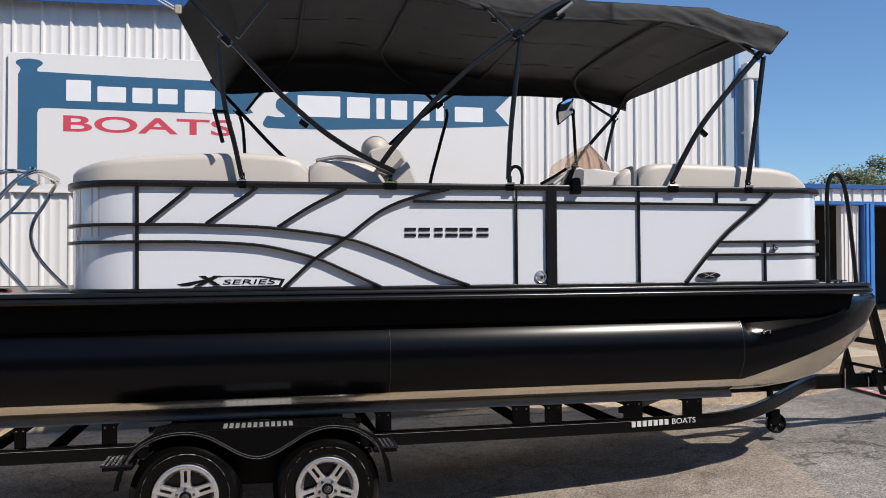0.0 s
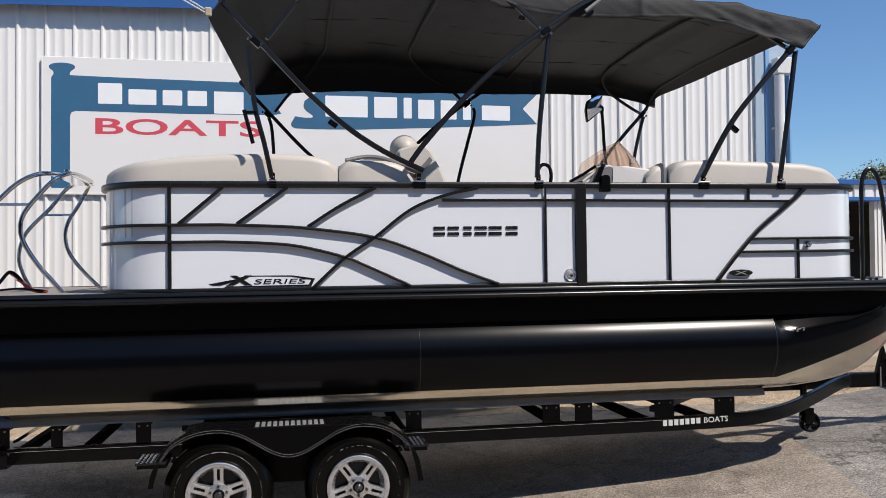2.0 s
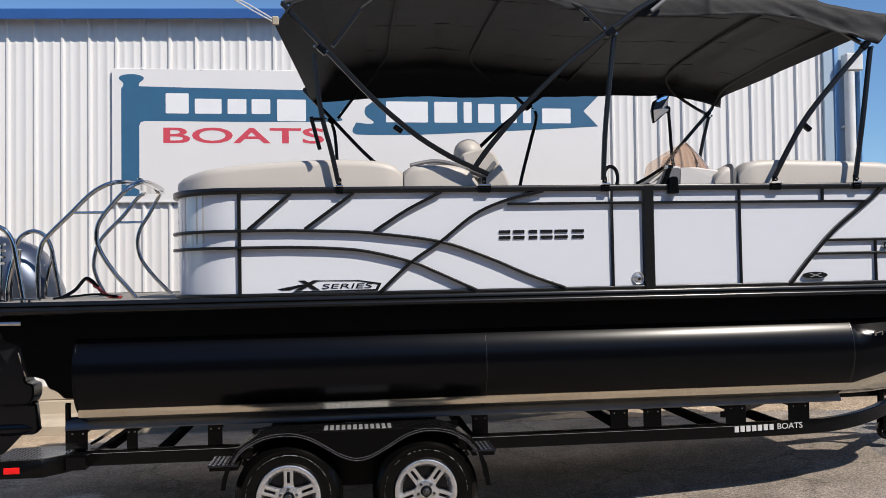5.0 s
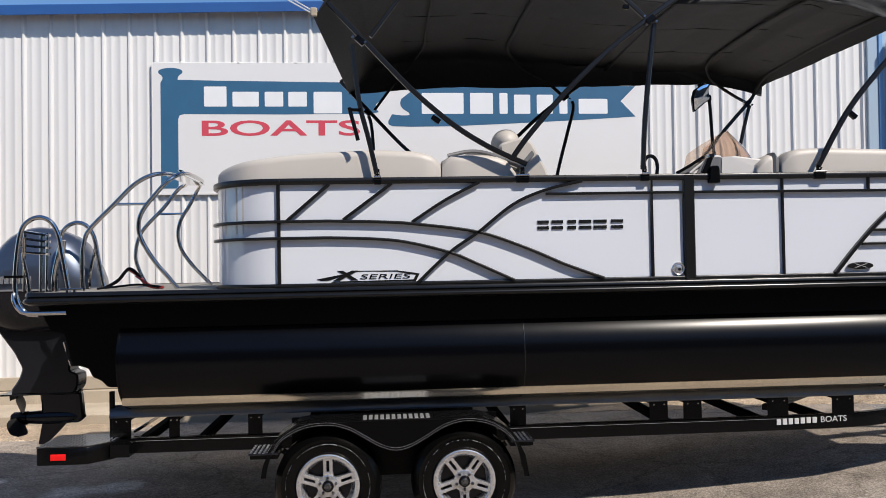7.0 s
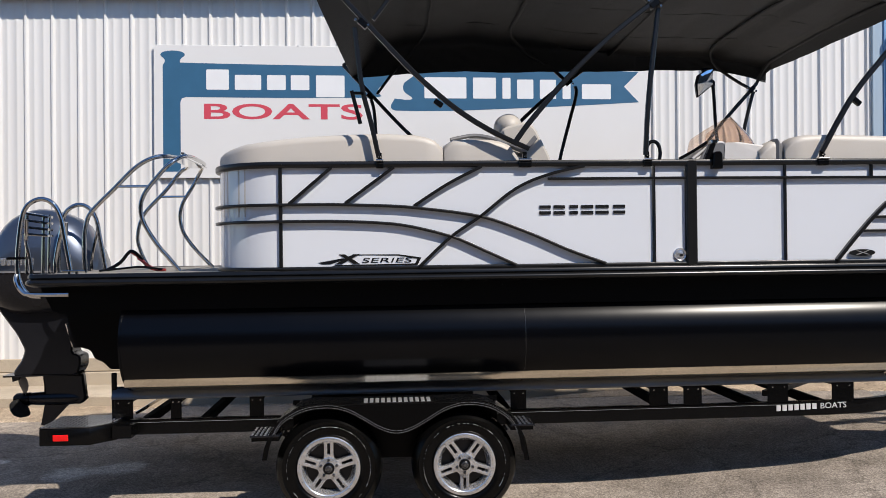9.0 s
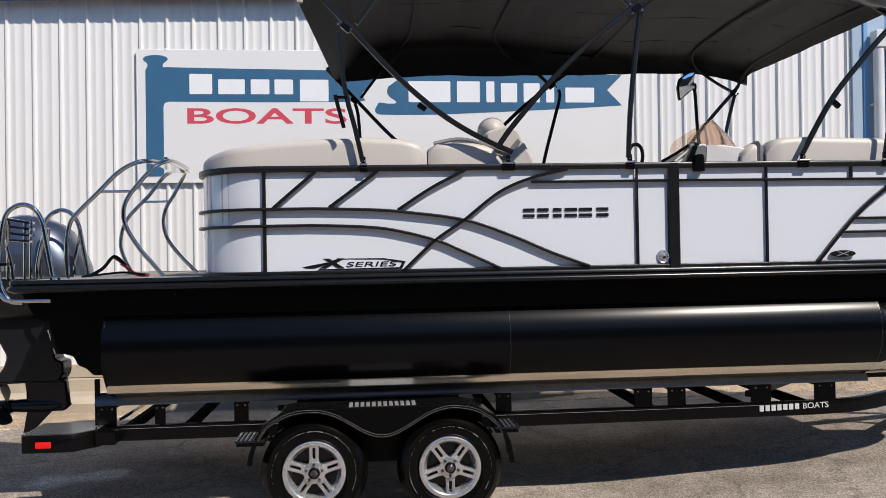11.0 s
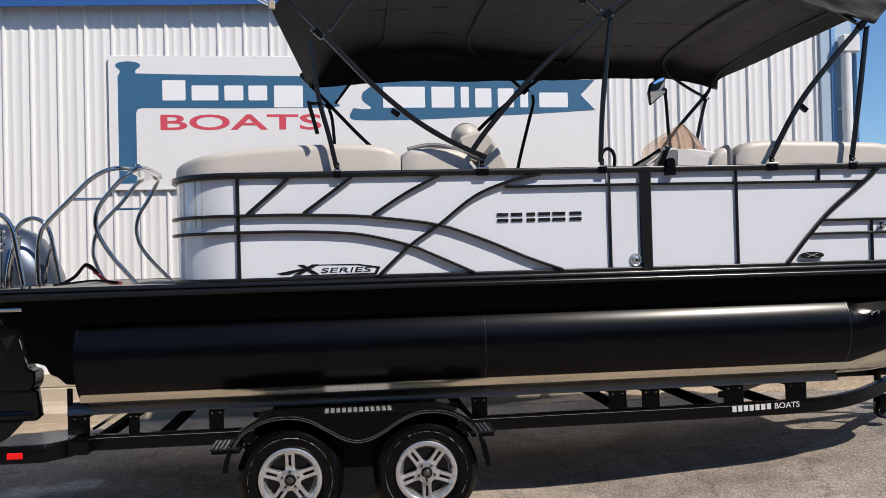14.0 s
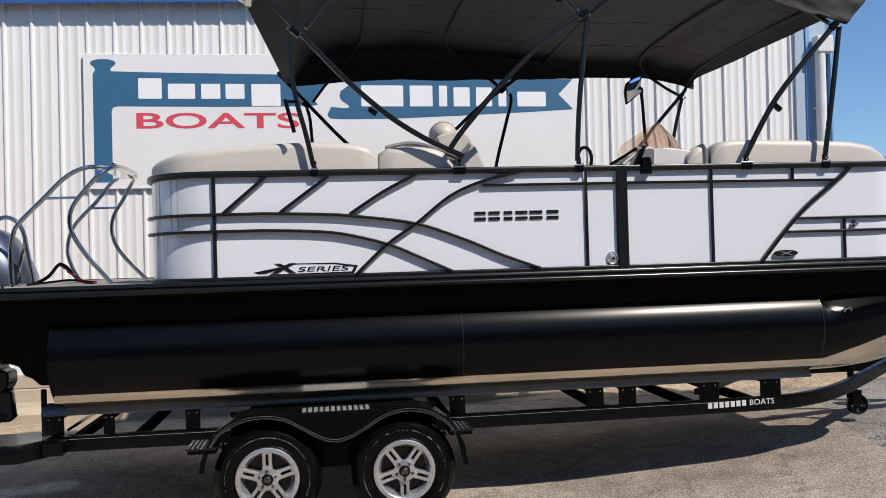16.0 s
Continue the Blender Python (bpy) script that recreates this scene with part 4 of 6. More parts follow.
part("emblem_field", prism([(1.132 + 0.088 * math.cos(a * 0.2618), 1.668 + 0.023 * math.sin(a * 0.2618)) for a in range(24)], -0.020, -0.008), RAIL_BLACK, boat)
part("emblem_bar", join(prism([(1.085, 1.655), (1.10, 1.655), (1.18, 1.682), (1.165, 1.682)], -0.023, -0.015), prism([(1.165, 1.655), (1.18, 1.655), (1.10, 1.682), (1.085, 1.682)], -0.024, -0.015)), STEP, boat)
part("docking_light", lathe([(0.044, 0.002), (0.044, -0.006), (0.039, -0.011), (0.033, -0.008), (0.030, -0.003), (0.024, -0.004), (0.021, -0.010), (0.014, -0.012), (0.0, -0.012)], (-0.107, 0, 1.672), "y", 28), ALLOY, boat, "round chrome gate latch")
part("latch_core", lathe([(0.010, -0.010), (0.009, -0.020), (0.0, -0.021)], (-0.103, 0, 1.668), "y", 14), RAIL_BLACK, boat)
part("rail_fitting", lathe([(0.026, 0.0), (0.024, -0.012), (0.019, -0.03), (0.012, -0.038), (0.0, -0.04)], (1.655, 0, 1.862), "y", 18), CHROME, boat, "round steel fitting")
# cleats and hand loops on the deck
part("bow_rail", tube([(2.165, 0.10, 1.597), (2.165, 0.10, 1.9), (2.168, 0.10, 2.25), (2.185, 0.10, 2.36), (2.225, 0.10, 2.415), (2.27, 0.10, 2.405), (2.31, 0.10, 2.34), (2.34, 0.10, 2.20), (2.375, 0.10, 1.9), (2.405, 0.10, 1.597)], 0.016, 10), RAIL_BLACK, boat, "black bow hoop rail")
part("cleat", join(box(2.16, 2.30, 0.06, 0.085, 1.612, 1.624, 0.004), box(2.20, 2.215, 0.062, 0.083, 1.597, 1.615), box(2.245, 2.26, 0.062, 0.083, 1.597, 1.615)), STEEL, boat)
part("cleat", join(box(-4.10, -3.96, 0.06, 0.085, 1.612, 1.624, 0.004), box(-4.06, -4.045, 0.062, 0.083, 1.597, 1.615), box(-4.015, -4.0, 0.062, 0.083, 1.597, 1.615)), STEEL, boat)

# ---- seats and helm ----
def cushion(line, tops, z0, w=0.27, inset=0.045, corner=None):
    """A padded backrest along a plan line. tops: the height of its top at each point of the line. corner: how far in it sits where the line bends."""
    rings = []
    p = [Vector((q[0], q[1], 0)) for q in line]
    for i, q in enumerate(p):
        d = (p[min(i + 1, len(p) - 1)] - p[max(i - 1, 0)]).normalized()
        inn = Vector((-d.y, d.x, 0))
        end = 1.0 if 0 < i < len(p) - 1 else 0.82
        zt = tops[i] if end == 1.0 else tops[i] - 0.03
        ring = []
        sec = [(0.0, z0), (0.0, zt - 0.05), (0.005, zt - 0.024), (0.020, zt - 0.007), (0.05, zt - 0.001), (0.10, zt), (0.17, zt - 0.006), (0.22, zt - 0.03), (w - 0.01, zt - 0.08), (w, zt - 0.16), (w, z0)]
        for o, z in sec:
            k = min(1.0, abs(d.y) * 2.0) if corner is not None else 0.0
            c = q + inn * (inset + (corner - inset if k else 0.0) * k + (w / 2 + (o - w / 2) * end))
            ring.append((c.x, c.y, z))
        rings.append(ring)
    return loft(rings)


def tops_for(line, keys):
    out = []
    for q in line:
        x = q[0]
        if x <= keys[0][0]:
            out.append(keys[0][1])
            continue
        v = keys[-1][1]
        for (a, za), (b, zb) in zip(keys, keys[1:]):
            if a <= x <= b:
                v = za + (zb - za) * (x - a) / (b - a)
                break
        out.append(v)
    return out


def side_line(x0, x1, step=0.06):
    n = max(2, int((x1 - x0) / step))
    return [(x0 + (x1 - x0) * i / n, 0.0, 0.0) for i in range(n + 1)]


FLOOR = 1.599
lounge = thing("stern_lounge", (-2.4, 0.5, FLOOR), "beige vinyl stern lounge with rounded backrest", "boat seat", on=BOAT)
line = [(XS, 0.85, 0), (XS, 0.65, 0)] + [tuple(q) for q in reversed(arc_stern(0, n=12))] + side_line(-2.72, -1.66)
keys = [(-3.23, 2.375), (-3.15, 2.385), (-3.07, 2.402), (-2.95, 2.425), (-2.80, 2.443), (-2.63, 2.463), (-2.39, 2.478), (-2.18, 2.486), (-2.04, 2.488), (-1.82, 2.477), (-1.715, 2.446), (-1.66, 2.425)]
part("backrest", cushion(line, tops_for(line, keys), 1.95, 0.27, 0.042, 0.0), VINYL, lounge, sharp=60)
part("seat", box(-2.95, -1.72, 0.30, 0.85, 1.88, 2.02, 0.03, 3), VINYL, lounge)
part("base", box(-2.74, -1.72, 0.06, 0.82, FLOOR, 1.88, 0.01), DASH, lounge)

lean = thing("lounge_chair", (-1.45, 0.5, FLOOR), "low beige vinyl seat back with grey piping", "boat seat", on=BOAT)
line = side_line(-1.652, -1.16)
part("backrest", cushion(line, tops_for(line, [(-1.652, 2.440), (-1.6, 2.445), (-1.46, 2.450), (-1.31, 2.445), (-1.21, 2.405), (-1.16, 2.36)]), 1.95, 0.27, 0.042), VINYL, lean, sharp=60)
part("piping", tube([(-1.60, 0.22, 2.462), (-1.45, 0.24, 2.492), (-1.33, 0.24, 2.478), (-1.22, 0.22, 2.43)], 0.014, 8), VINYL_GREY, lean, "dark grey piping")
part("seat", box(-1.68, -1.18, 0.30, 0.85, 1.88, 2.02, 0.03, 3), VINYL, lean)
part("base", box(-1.68, -1.18, 0.06, 0.82, FLOOR, 1.88, 0.01), DASH, lean)

bow_seat = thing("bow_lounge", (1.4, 0.5, FLOOR), "beige vinyl bow lounge with rounded backrest", "boat seat", on=BOAT)
line = side_line(0.66, XB - RB) + [tuple(q) for q in arc_bow(0, n=12)][1:] + [(XB, 0.55, 0), (XB, 0.80, 0)]
part("backrest", cushion(line, tops_for(line, [(0.66, 2.43), (0.72, 2.455), (0.80, 2.472), (1.0, 2.474), (1.41, 2.462), (1.69, 2.452), (1.87, 2.420), (2.01, 2.372), (2.17, 2.33)]), 1.95, 0.27, 0.06), VINYL, bow_seat, sharp=60)
part("headrest", cushion(side_line(0.50, 0.66), [2.40, 2.435, 2.445, 2.43], 1.95, 0.30, 0.09), VINYL, bow_seat, sharp=60)
part("accent", cushion(side_line(0.575, 0.66), [2.425, 2.452, 2.44], 1.95, 0.31, 0.085), VINYL_GREY, bow_seat, "grey vinyl accent strip")
part("seat", box(0.66, 2.05, 0.32, 0.85, 1.88, 2.02, 0.03, 3), VINYL, bow_seat)
part("base", box(0.66, 1.78, 0.06, 0.82, FLOOR, 1.88, 0.01), DASH, bow_seat)

for nm, x0, x1 in (("stern_lounge", -3.1, -1.2), ("bow_lounge", 0.4, 2.05)):
    t = thing(nm, ((x0 + x1) / 2, 2.1, FLOOR), "beige vinyl lounge along the far fence", "boat seat", on=BOAT)
    part("backrest", box(x0, x1, 2.30, 2.54, 1.95, 2.40, 0.05, 3), VINYL, t)
    part("seat", box(x0, x1, 1.75, 2.30, 1.88, 2.02, 0.03, 3), VINYL, t)
    part("base", box(x0, x1, 1.78, 2.5, FLOOR, 1.88, 0.01), DASH, t)

helm_seat = thing("captains_chair", (-1.1, 0.62, FLOOR), "beige vinyl helm chair with rounded headrest", "boat chair", on=BOAT)
part("headrest", ball((-1.152, 0.60, 2.592), 0.104, 0.16, 0.102), VINYL, helm_seat, "rounded beige headrest")
part("backrest", prism(rounded([(-1.24, 2.56), (-1.06, 2.61), (-0.995, 2.572), (-0.931, 2.446), (-0.887, 2.357), (-0.84, 2.10), (-1.04, 2.08)], 0.05), 0.38, 0.84, bev=0.015), VINYL, helm_seat)
part("accent", prism(rounded([(-1.123, 2.372), (-1.091, 2.357), (-0.982, 2.485), (-1.002, 2.512)], 0.008), 0.36, 0.85), VINYL_GREY, helm_seat, "grey vinyl insert")
part("armrest", sweep(smooth_path([(-1.52, 0.33, 2.44), (-1.38, 0.33, 2.475), (-1.2, 0.33, 2.45), (-1.07, 0.33, 2.40)], 5), rect(0.05, 0.06, 0.015), (0, 1, 0)), VINYL_GREY, helm_seat, "dark grey armrest")
part("seat", box(-1.05, -0.52, 0.36, 0.86, 2.0, 2.12, 0.03, 3), VINYL, helm_seat)
part("pedestal", lathe([(0.16, FLOOR), (0.15, 1.62), (0.04, 1.64), (0.04, 2.0)], (-0.8, 0.6, 0), "z", 20), STEEL, helm_seat)

console = thing("helm_console", (0.35, 0.5, FLOOR), "pale helm console with tinted windshield and black wheel", "boat console", on=BOAT)
part("body", prism(rounded([(0.07, FLOOR), (0.62, FLOOR), (0.635, 2.33), (0.61, 2.40), (0.36, 2.435), (0.20, 2.40), (0.05, 2.31), (0.10, 2.1)], 0.03), 0.16, 0.60, bev=0.01), DASH, console)
part("dash_panel", prism([(0.07, 2.335), (0.20, 2.412), (0.205, 2.404), (0.075, 2.325)], 0.2, 0.57), VINYL_GREY, console)
part("side_panel", prism(rounded([(0.150, 2.412), (0.262, 2.424), (0.268, 2.38), (0.250, 2.31), (0.085, 2.31)], 0.01), 0.150, 0.158), VINYL_GREY, console, "dark grey side panel")
part("side_frame", sweep([(-0.05, 0.150, 2.318), (0.05, 0.150, 2.372), (0.140, 0.150, 2.428)], rect(0.020, 0.016, 0.003), (0, 1, 0)), BLACK, console)
part("cup_holder", lathe([(0.030, 2.372), (0.030, 2.378), (0.024, 2.378), (0.022, 2.35)], (0.36, 0.19, 0.03), "z", 18), BADGE, console)
part("side_cap", prism(rounded([(0.268, 2.427), (0.335, 2.428), (0.495, 2.358), (0.516, 2.305), (0.262, 2.305)], 0.012), 0.146, 0.158), DASH, console)
part("dash_frame", tube([(0.05, 0.17, 2.32), (0.15, 0.17, 2.395), (0.25, 0.17, 2.43), (0.30, 0.17, 2.38)], 0.010, 8), DASH, console)
shield = bmesh.new()
cols = []
for i in range(13):
    a = math.pi * i / 12
    yv = 0.34 - 0.17 * math.cos(a)
    bulge = math.sin(a)
    up = 0.42 + 0.58 * bulge ** 0.55
    spread_x = bulge ** 0.6
    cols.append([(0.135 + 0.44 * spread_x, yv, 2.40), (0.142 + 0.37 * spread_x, yv * 0.97 + 0.015, 2.40 + 0.10 * up), (0.152 + 0.28 * spread_x, yv * 0.93 + 0.035, 2.40 + 0.185 * up), (0.165 + 0.22 * spread_x, yv * 0.9 + 0.05, 2.40 + 0.232 * up)])
vs = [[shield.verts.new(q) for q in c] for c in cols]
for a, b in zip(vs, vs[1:]):
    for i in range(3):
        shield.faces.new((a[i], b[i], b[i + 1], a[i + 1]))
bmesh.ops.recalc_face_normals(shield, faces=shield.faces)
bmesh.ops.solidify(shield, geom=shield.faces[:], thickness=0.005)
sh = part("windshield", shield, ACRYLIC, console, "brown tinted acrylic windshield")
wheel = lathe([(0.17, -0.013), (0.183, -0.009), (0.187, 0.0), (0.183, 0.009), (0.17, 0.013), (0.162, 0.0)], (0, 0, 0), "x", 32)
bmesh.ops.rotate(wheel, verts=wheel.verts, matrix=Matrix.Rotation(radians(-28), 3, "Y"))
bmesh.ops.translate(wheel, verts=wheel.verts, vec=(0.0, 0.40, 2.12))
part("steering_wheel", wheel, BLACK, console, "black steering wheel")
part("throttle", prism(rounded([(0.104, 2.232), (0.172, 2.232), (0.169, 2.330), (0.158, 2.345), (0.122, 2.345), (0.110, 2.330)], 0.008), -0.055, 0.02, bev=0.006), BLACK, console, "black control box on the rail")
part("throttle_lever", prism(rounded([(0.058, 2.285), (0.100, 2.285), (0.142, 2.398), (0.136, 2.412), (0.114, 2.412), (0.104, 2.398)], 0.006), -0.015, 0.03, bev=0.004), BLACK, console, "black throttle lever")
part("throttle_grip", prism(rounded([(0.108, 2.400), (0.150, 2.400), (0.152, 2.424), (0.110, 2.428)], 0.006), -0.022, 0.04, bev=0.005), STEEL, console)
part("mirror_pole", tube([(0.272, 0.27, 2.38), (0.266, 0.30, 2.55), (0.256, 0.30, 2.75), (0.247, 0.30, 2.88)], 0.012, 8), BLACK, console, "black mirror pole")
mir = rounded([(0.136, 2.758), (0.124, 2.85), (0.14, 2.915), (0.185, 2.945), (0.238, 2.958), (0.236, 2.89), (0.244, 2.845), (0.19, 2.80)], 0.012)
part("mirror_shell", prism(mir, 0.295, 0.325, bev=0.004), BLACK, console)
glass = loft([[(0.185 + (a - 0.185) * 0.9 * k, 0.268 - 0.013 * (1 - k * k), 2.86 + (b - 2.86) * 0.92 * k) for a, b in mir] for k in (1.0, 0.8, 0.6, 0.4, 0.2, 0.02)])
bmesh.ops.rotate(glass, verts=glass.verts, cent=(0.185, 0.265, 2.86), matrix=Matrix.Rotation(radians(13), 3, "X") @ Matrix.Rotation(radians(-6), 3, "Z"))
part("mirror_glass", glass, MIRROR, console, "convex mirror glass", sharp=60)
part("mirror_cap", ball((0.215, 0.31, 2.950), 0.045, 0.03, 0.020, 12, 8), BLACK, console)
part("mirror_knuckle", box(0.225, 0.262, 0.285, 0.325, 2.835, 2.875, 0.006), BLACK, console)

grab = thing("grab_handle", (-0.265, 0.03, 2.30), "black loop grab handle on the fence rail", "handle", on=BOAT)
part("loop", tube([(-0.305, 0.04, 2.297), (-0.312, 0.05, 2.36), (-0.285, 0.06, 2.415), (-0.25, 0.06, 2.425), (-0.222, 0.06, 2.40), (-0.215, 0.05, 2.35), (-0.225, 0.04, 2.297)], 0.012, 8), BLACK, grab)
part("plate", box(-0.32, -0.21, 0.02, 0.07, 2.295, 2.303, 0.003), STEEL, grab)

# ---- bimini top ----
bim = thing("bimini_top", (-0.4, MID, RAIL_Z), "black canvas bimini top on a black folding frame", "boat canopy", on=BOAT)
FR = 0.0125
JL, JC, JR = (-2.172, 3.180), (-0.262, 3.315), (1.548, 3.245)
BASE_L, BASE_M, BASE_C, BASE_R1, BASE_R2 = (-2.075, 2.30), (-1.135, 2.335), (-0.325, 2.32), (0.862, 2.315), (1.446, 2.31)
NY, FY2 = -0.012, YF + 0.012


CAN_X = [(-2.46, 3.44), (-2.36, 3.53), (-2.2, 3.62), (-1.9, 3.68), (-1.2, 3.71), (-0.8, 3.685), (-0.47, 3.645), (0.06, 3.60), (0.32, 3.585), (0.74, 3.583), (1.17, 3.579), (1.29, 3.540), (1.53, 3.504), (1.70, 3.486), (1.775, 3.43)]
HEM_NEAR = [(-2.46, 3.321), (-2.35, 3.46), (-2.1, 3.56), (-1.2, 3.60), (-0.8, 3.55), (-0.58, 3.475), (0.05, 3.435), (0.32, 3.438), (0.82, 3.444), (1.066, 3.409), (1.279, 3.338), (1.421, 3.312), (1.528, 3.281), (1.63, 3.252), (1.70, 3.33), (1.775, 3.41)]
HEM_FAR = [(-2.46, 3.364), (-2.33, 3.372), (-1.47, 3.425), (-0.7, 3.42), (0.0, 3.41), (0.6, 3.438), (1.2, 3.438), (1.63, 3.36), (1.775, 3.33)]


def along(keys, x):
    """A height read off a row of (x, z)."""
    for (a, za), (b, zb) in zip(keys, keys[1:]):
        if x <= b:
            return za + (zb - za) * (x - a) / (b - a)
    return keys[-1][1]


def can_top(x):
    return along(CAN_X, x)


def crown_z(x, y):
    """The canvas between its two edges, seen from below: arched across, sagging between the bows."""
    k = min(max((y - 0.2) / (YF - 0.4), 0.0), 1.0)
    return can_top(x) + 0.026 + 0.035 * math.sin(math.pi * k) - 0.012 * abs(math.sin(math.pi * (x + 2.5) / 0.62))


def bow(pts, name="bow", r=0.015, drift=0.0, lift=0.0):
    """A frame bow: square arms up both sides, joined by a round bend across under the canvas."""
    xt, zt = pts[-1]
    xc, zc = xt + drift, can_top(xt + drift) + lift
    half = [(xt, NY, zt), (xt + drift * 0.45, 0.03, zt + 0.5 * (zc - 0.03 - zt)), (xt + drift * 0.82, 0.17, zc - 0.022), (xc, 0.48, zc + 0.006), (xc, 0.85, zc + 0.02), (xc, MID, zc + 0.03)]
    whole = half + [(x, YN + YF - y, z) for x, y, z in reversed(half[:-1])]
    w = 2.0 * r
    b = part(name, sweep(smooth_path([(x, NY, z) for x, z in pts], 5), rect(w, w, r * 0.4), (0, 1, 0)), FRAME_BLACK, bim)
    part(name, sweep(smooth_path([(x, FY2, z) for x, z in pts], 5), rect(w, w, r * 0.4), (0, 1, 0)), FRAME_BLACK, bim)
    part("sleeve", tube(whole, r * 0.95, 10, 5), CANVAS, b, "black canvas sleeve round the bow")


bow([(-1.106, 2.372), (-1.325, 2.474), (-1.532, 2.60), (-1.70, 2.732), (-1.884, 2.903), (-2.15, 3.189), (-2.375, 3.431), (-2.42, 3.48)], "main_bow", 0.0165, 0.10)
bow([(-1.19, 2.42), (-1.17, 2.452), (-1.079, 2.570), (-0.839, 2.84), (-0.559, 3.106), (-0.282, 3.322), (-0.177, 3.397), (-0.082, 3.463), (0.0, 3.512), (0.056, 3.543), (0.10, 3.566)], "main_bow", 0.0175, 0.06, 0.024)
bow([(-2.105, 3.205), (-2.0, 3.345), (-1.92, 3.45)], "short_bow", 0.0125, 0.27)
bow([(-0.275, 3.315), (-0.36, 3.395), (-0.457, 3.483)], "short_bow", 0.016, -0.43)
bow([(0.86, 2.34), (1.075, 2.705), (1.31, 2.99), (1.535, 3.235), (1.60, 3.31)], "front_bow", 0.0165, 0.05)
bow([(1.545, 3.25), (1.42, 3.318), (1.29, 3.40)], "short_bow", 0.013, -0.27)
for y, s in ((NY, -1), (FY2, 1)):
    def side(pts, r=0.0155, name="strut", per=5, y=y):
        return part(name, sweep(smooth_path([(x, y, z) for x, z in pts], per), rect(r * 2.0, r * 2.0, r * 0.45), (0, 1, 0)), FRAME_BLACK, bim)
    if s < 0:
        side([(-2.08, 2.32), (-2.125, 2.535), (-2.185, 2.79), (-2.222, 3.155)])
        side([(-0.333, 2.33), (-0.312, 2.658), (-0.268, 3.042), (-0.236, 3.29)])
        side([(1.447, 2.32), (1.485, 2.55), (1.525, 2.80), (1.588, 3.235)])
    else:
        side([(-2.09, 2.32), (-2.115, 2.60), (-2.12, 2.83), (-2.135, 3.05), (-2.16, 3.15)])
        side([(-0.40, 2.33), (-0.352, 2.60), (-0.252, 2.969), (-0.190, 3.20), (-0.20, 3.28)])
        side([(1.40, 2.32), (1.456, 2.793), (1.545, 3.16), (1.57, 3.225)])
    for (x, z), w in ((BASE_L, 0.05), (BASE_M, 0.085), (BASE_C, 0.055), (BASE_R1, 0.075), (BASE_R2, 0.055)):
        m = part("rail_clamp", join(box(x - w / 2, x + w / 2, y - 0.028, y + 0.028, 2.252, 2.30, 0.005), box(x - 0.014, x + 0.014, y - 0.012, y + 0.012, 2.30, 2.352, 0.004)), BLACK, bim)
        part("clamp_pin", lathe([(0.0, y - 0.040), (0.006, y - 0.040), (0.008, y - 0.036), (0.008, y - 0.02)], (x, 0, 2.322), "y", 10), CHROME, bim)
        part("clamp_band", tube([(x - w / 2 + 0.002, y - 0.030, 2.299), (x + w / 2 - 0.002, y - 0.030, 2.299)], 0.0085, 10, smooth=False), STEEL, bim)
        part("bolt", join(box(x - w / 2, x + w / 2, y - 0.031, y - 0.027, 2.279, 2.283), box(x - w / 2, x + w / 2, y - 0.031, y - 0.027, 2.291, 2.295)), BADGE, m)
    for (x, z), a in ((JL, -42), (JC, 38), (JR, 50)):
        j = join(box(x - 0.035, x + 0.035, y - 0.024, y + 0.024, z - 0.018, z + 0.022, 0.005))
        bmesh.ops.rotate(j, verts=j.verts, cent=(x, y, z), matrix=Matrix.Rotation(radians(-a), 3, "Y"))
        m = part("joint", j, BLACK, bim)
        part("bolt", lathe([(0.009, y - 0.033), (0.009, y - 0.020)], (x + 0.035, 0, z - 0.015), "y", 10), BADGE, m)
        part("bolt", lathe([(0.009, y - 0.033), (0.009, y - 0.020)], (x - 0.045, 0, z + 0.02), "y", 10), BADGE, m)
    for x, z, a in ((1.10, 2.70, 40), (-1.70, 2.69, 35)):
        b = box(x - 0.012, x + 0.05, y - 0.016, y + 0.016, z - 0.030, z + 0.004, 0.004)
        bmesh.ops.rotate(b, verts=b.verts, cent=(x, y, z), matrix=Matrix.Rotation(radians(a), 3, "Y"))
        part("latch", b, BLACK, bim)
part("sleeve_end", tube([(0.020, -0.030, 3.462), (0.128, -0.028, 3.546)], 0.012, 10), PINSTRIPE, bim, "bare grey tube end beside the bow")
part("latch", box(-0.445, -0.405, -0.034, -0.006, 3.385, 3.415, 0.005), BLACK, bim)
part("strut_lock", tube([(-2.248, -0.035, 2.745), (-2.195, -0.035, 2.535)], 0.013, 8), BLACK, bim, "black sliding strut lock")
part("strut_lock_bracket", box(-2.245, -2.17, -0.045, -0.01, 2.722, 2.740, 0.004), BLACK, bim)

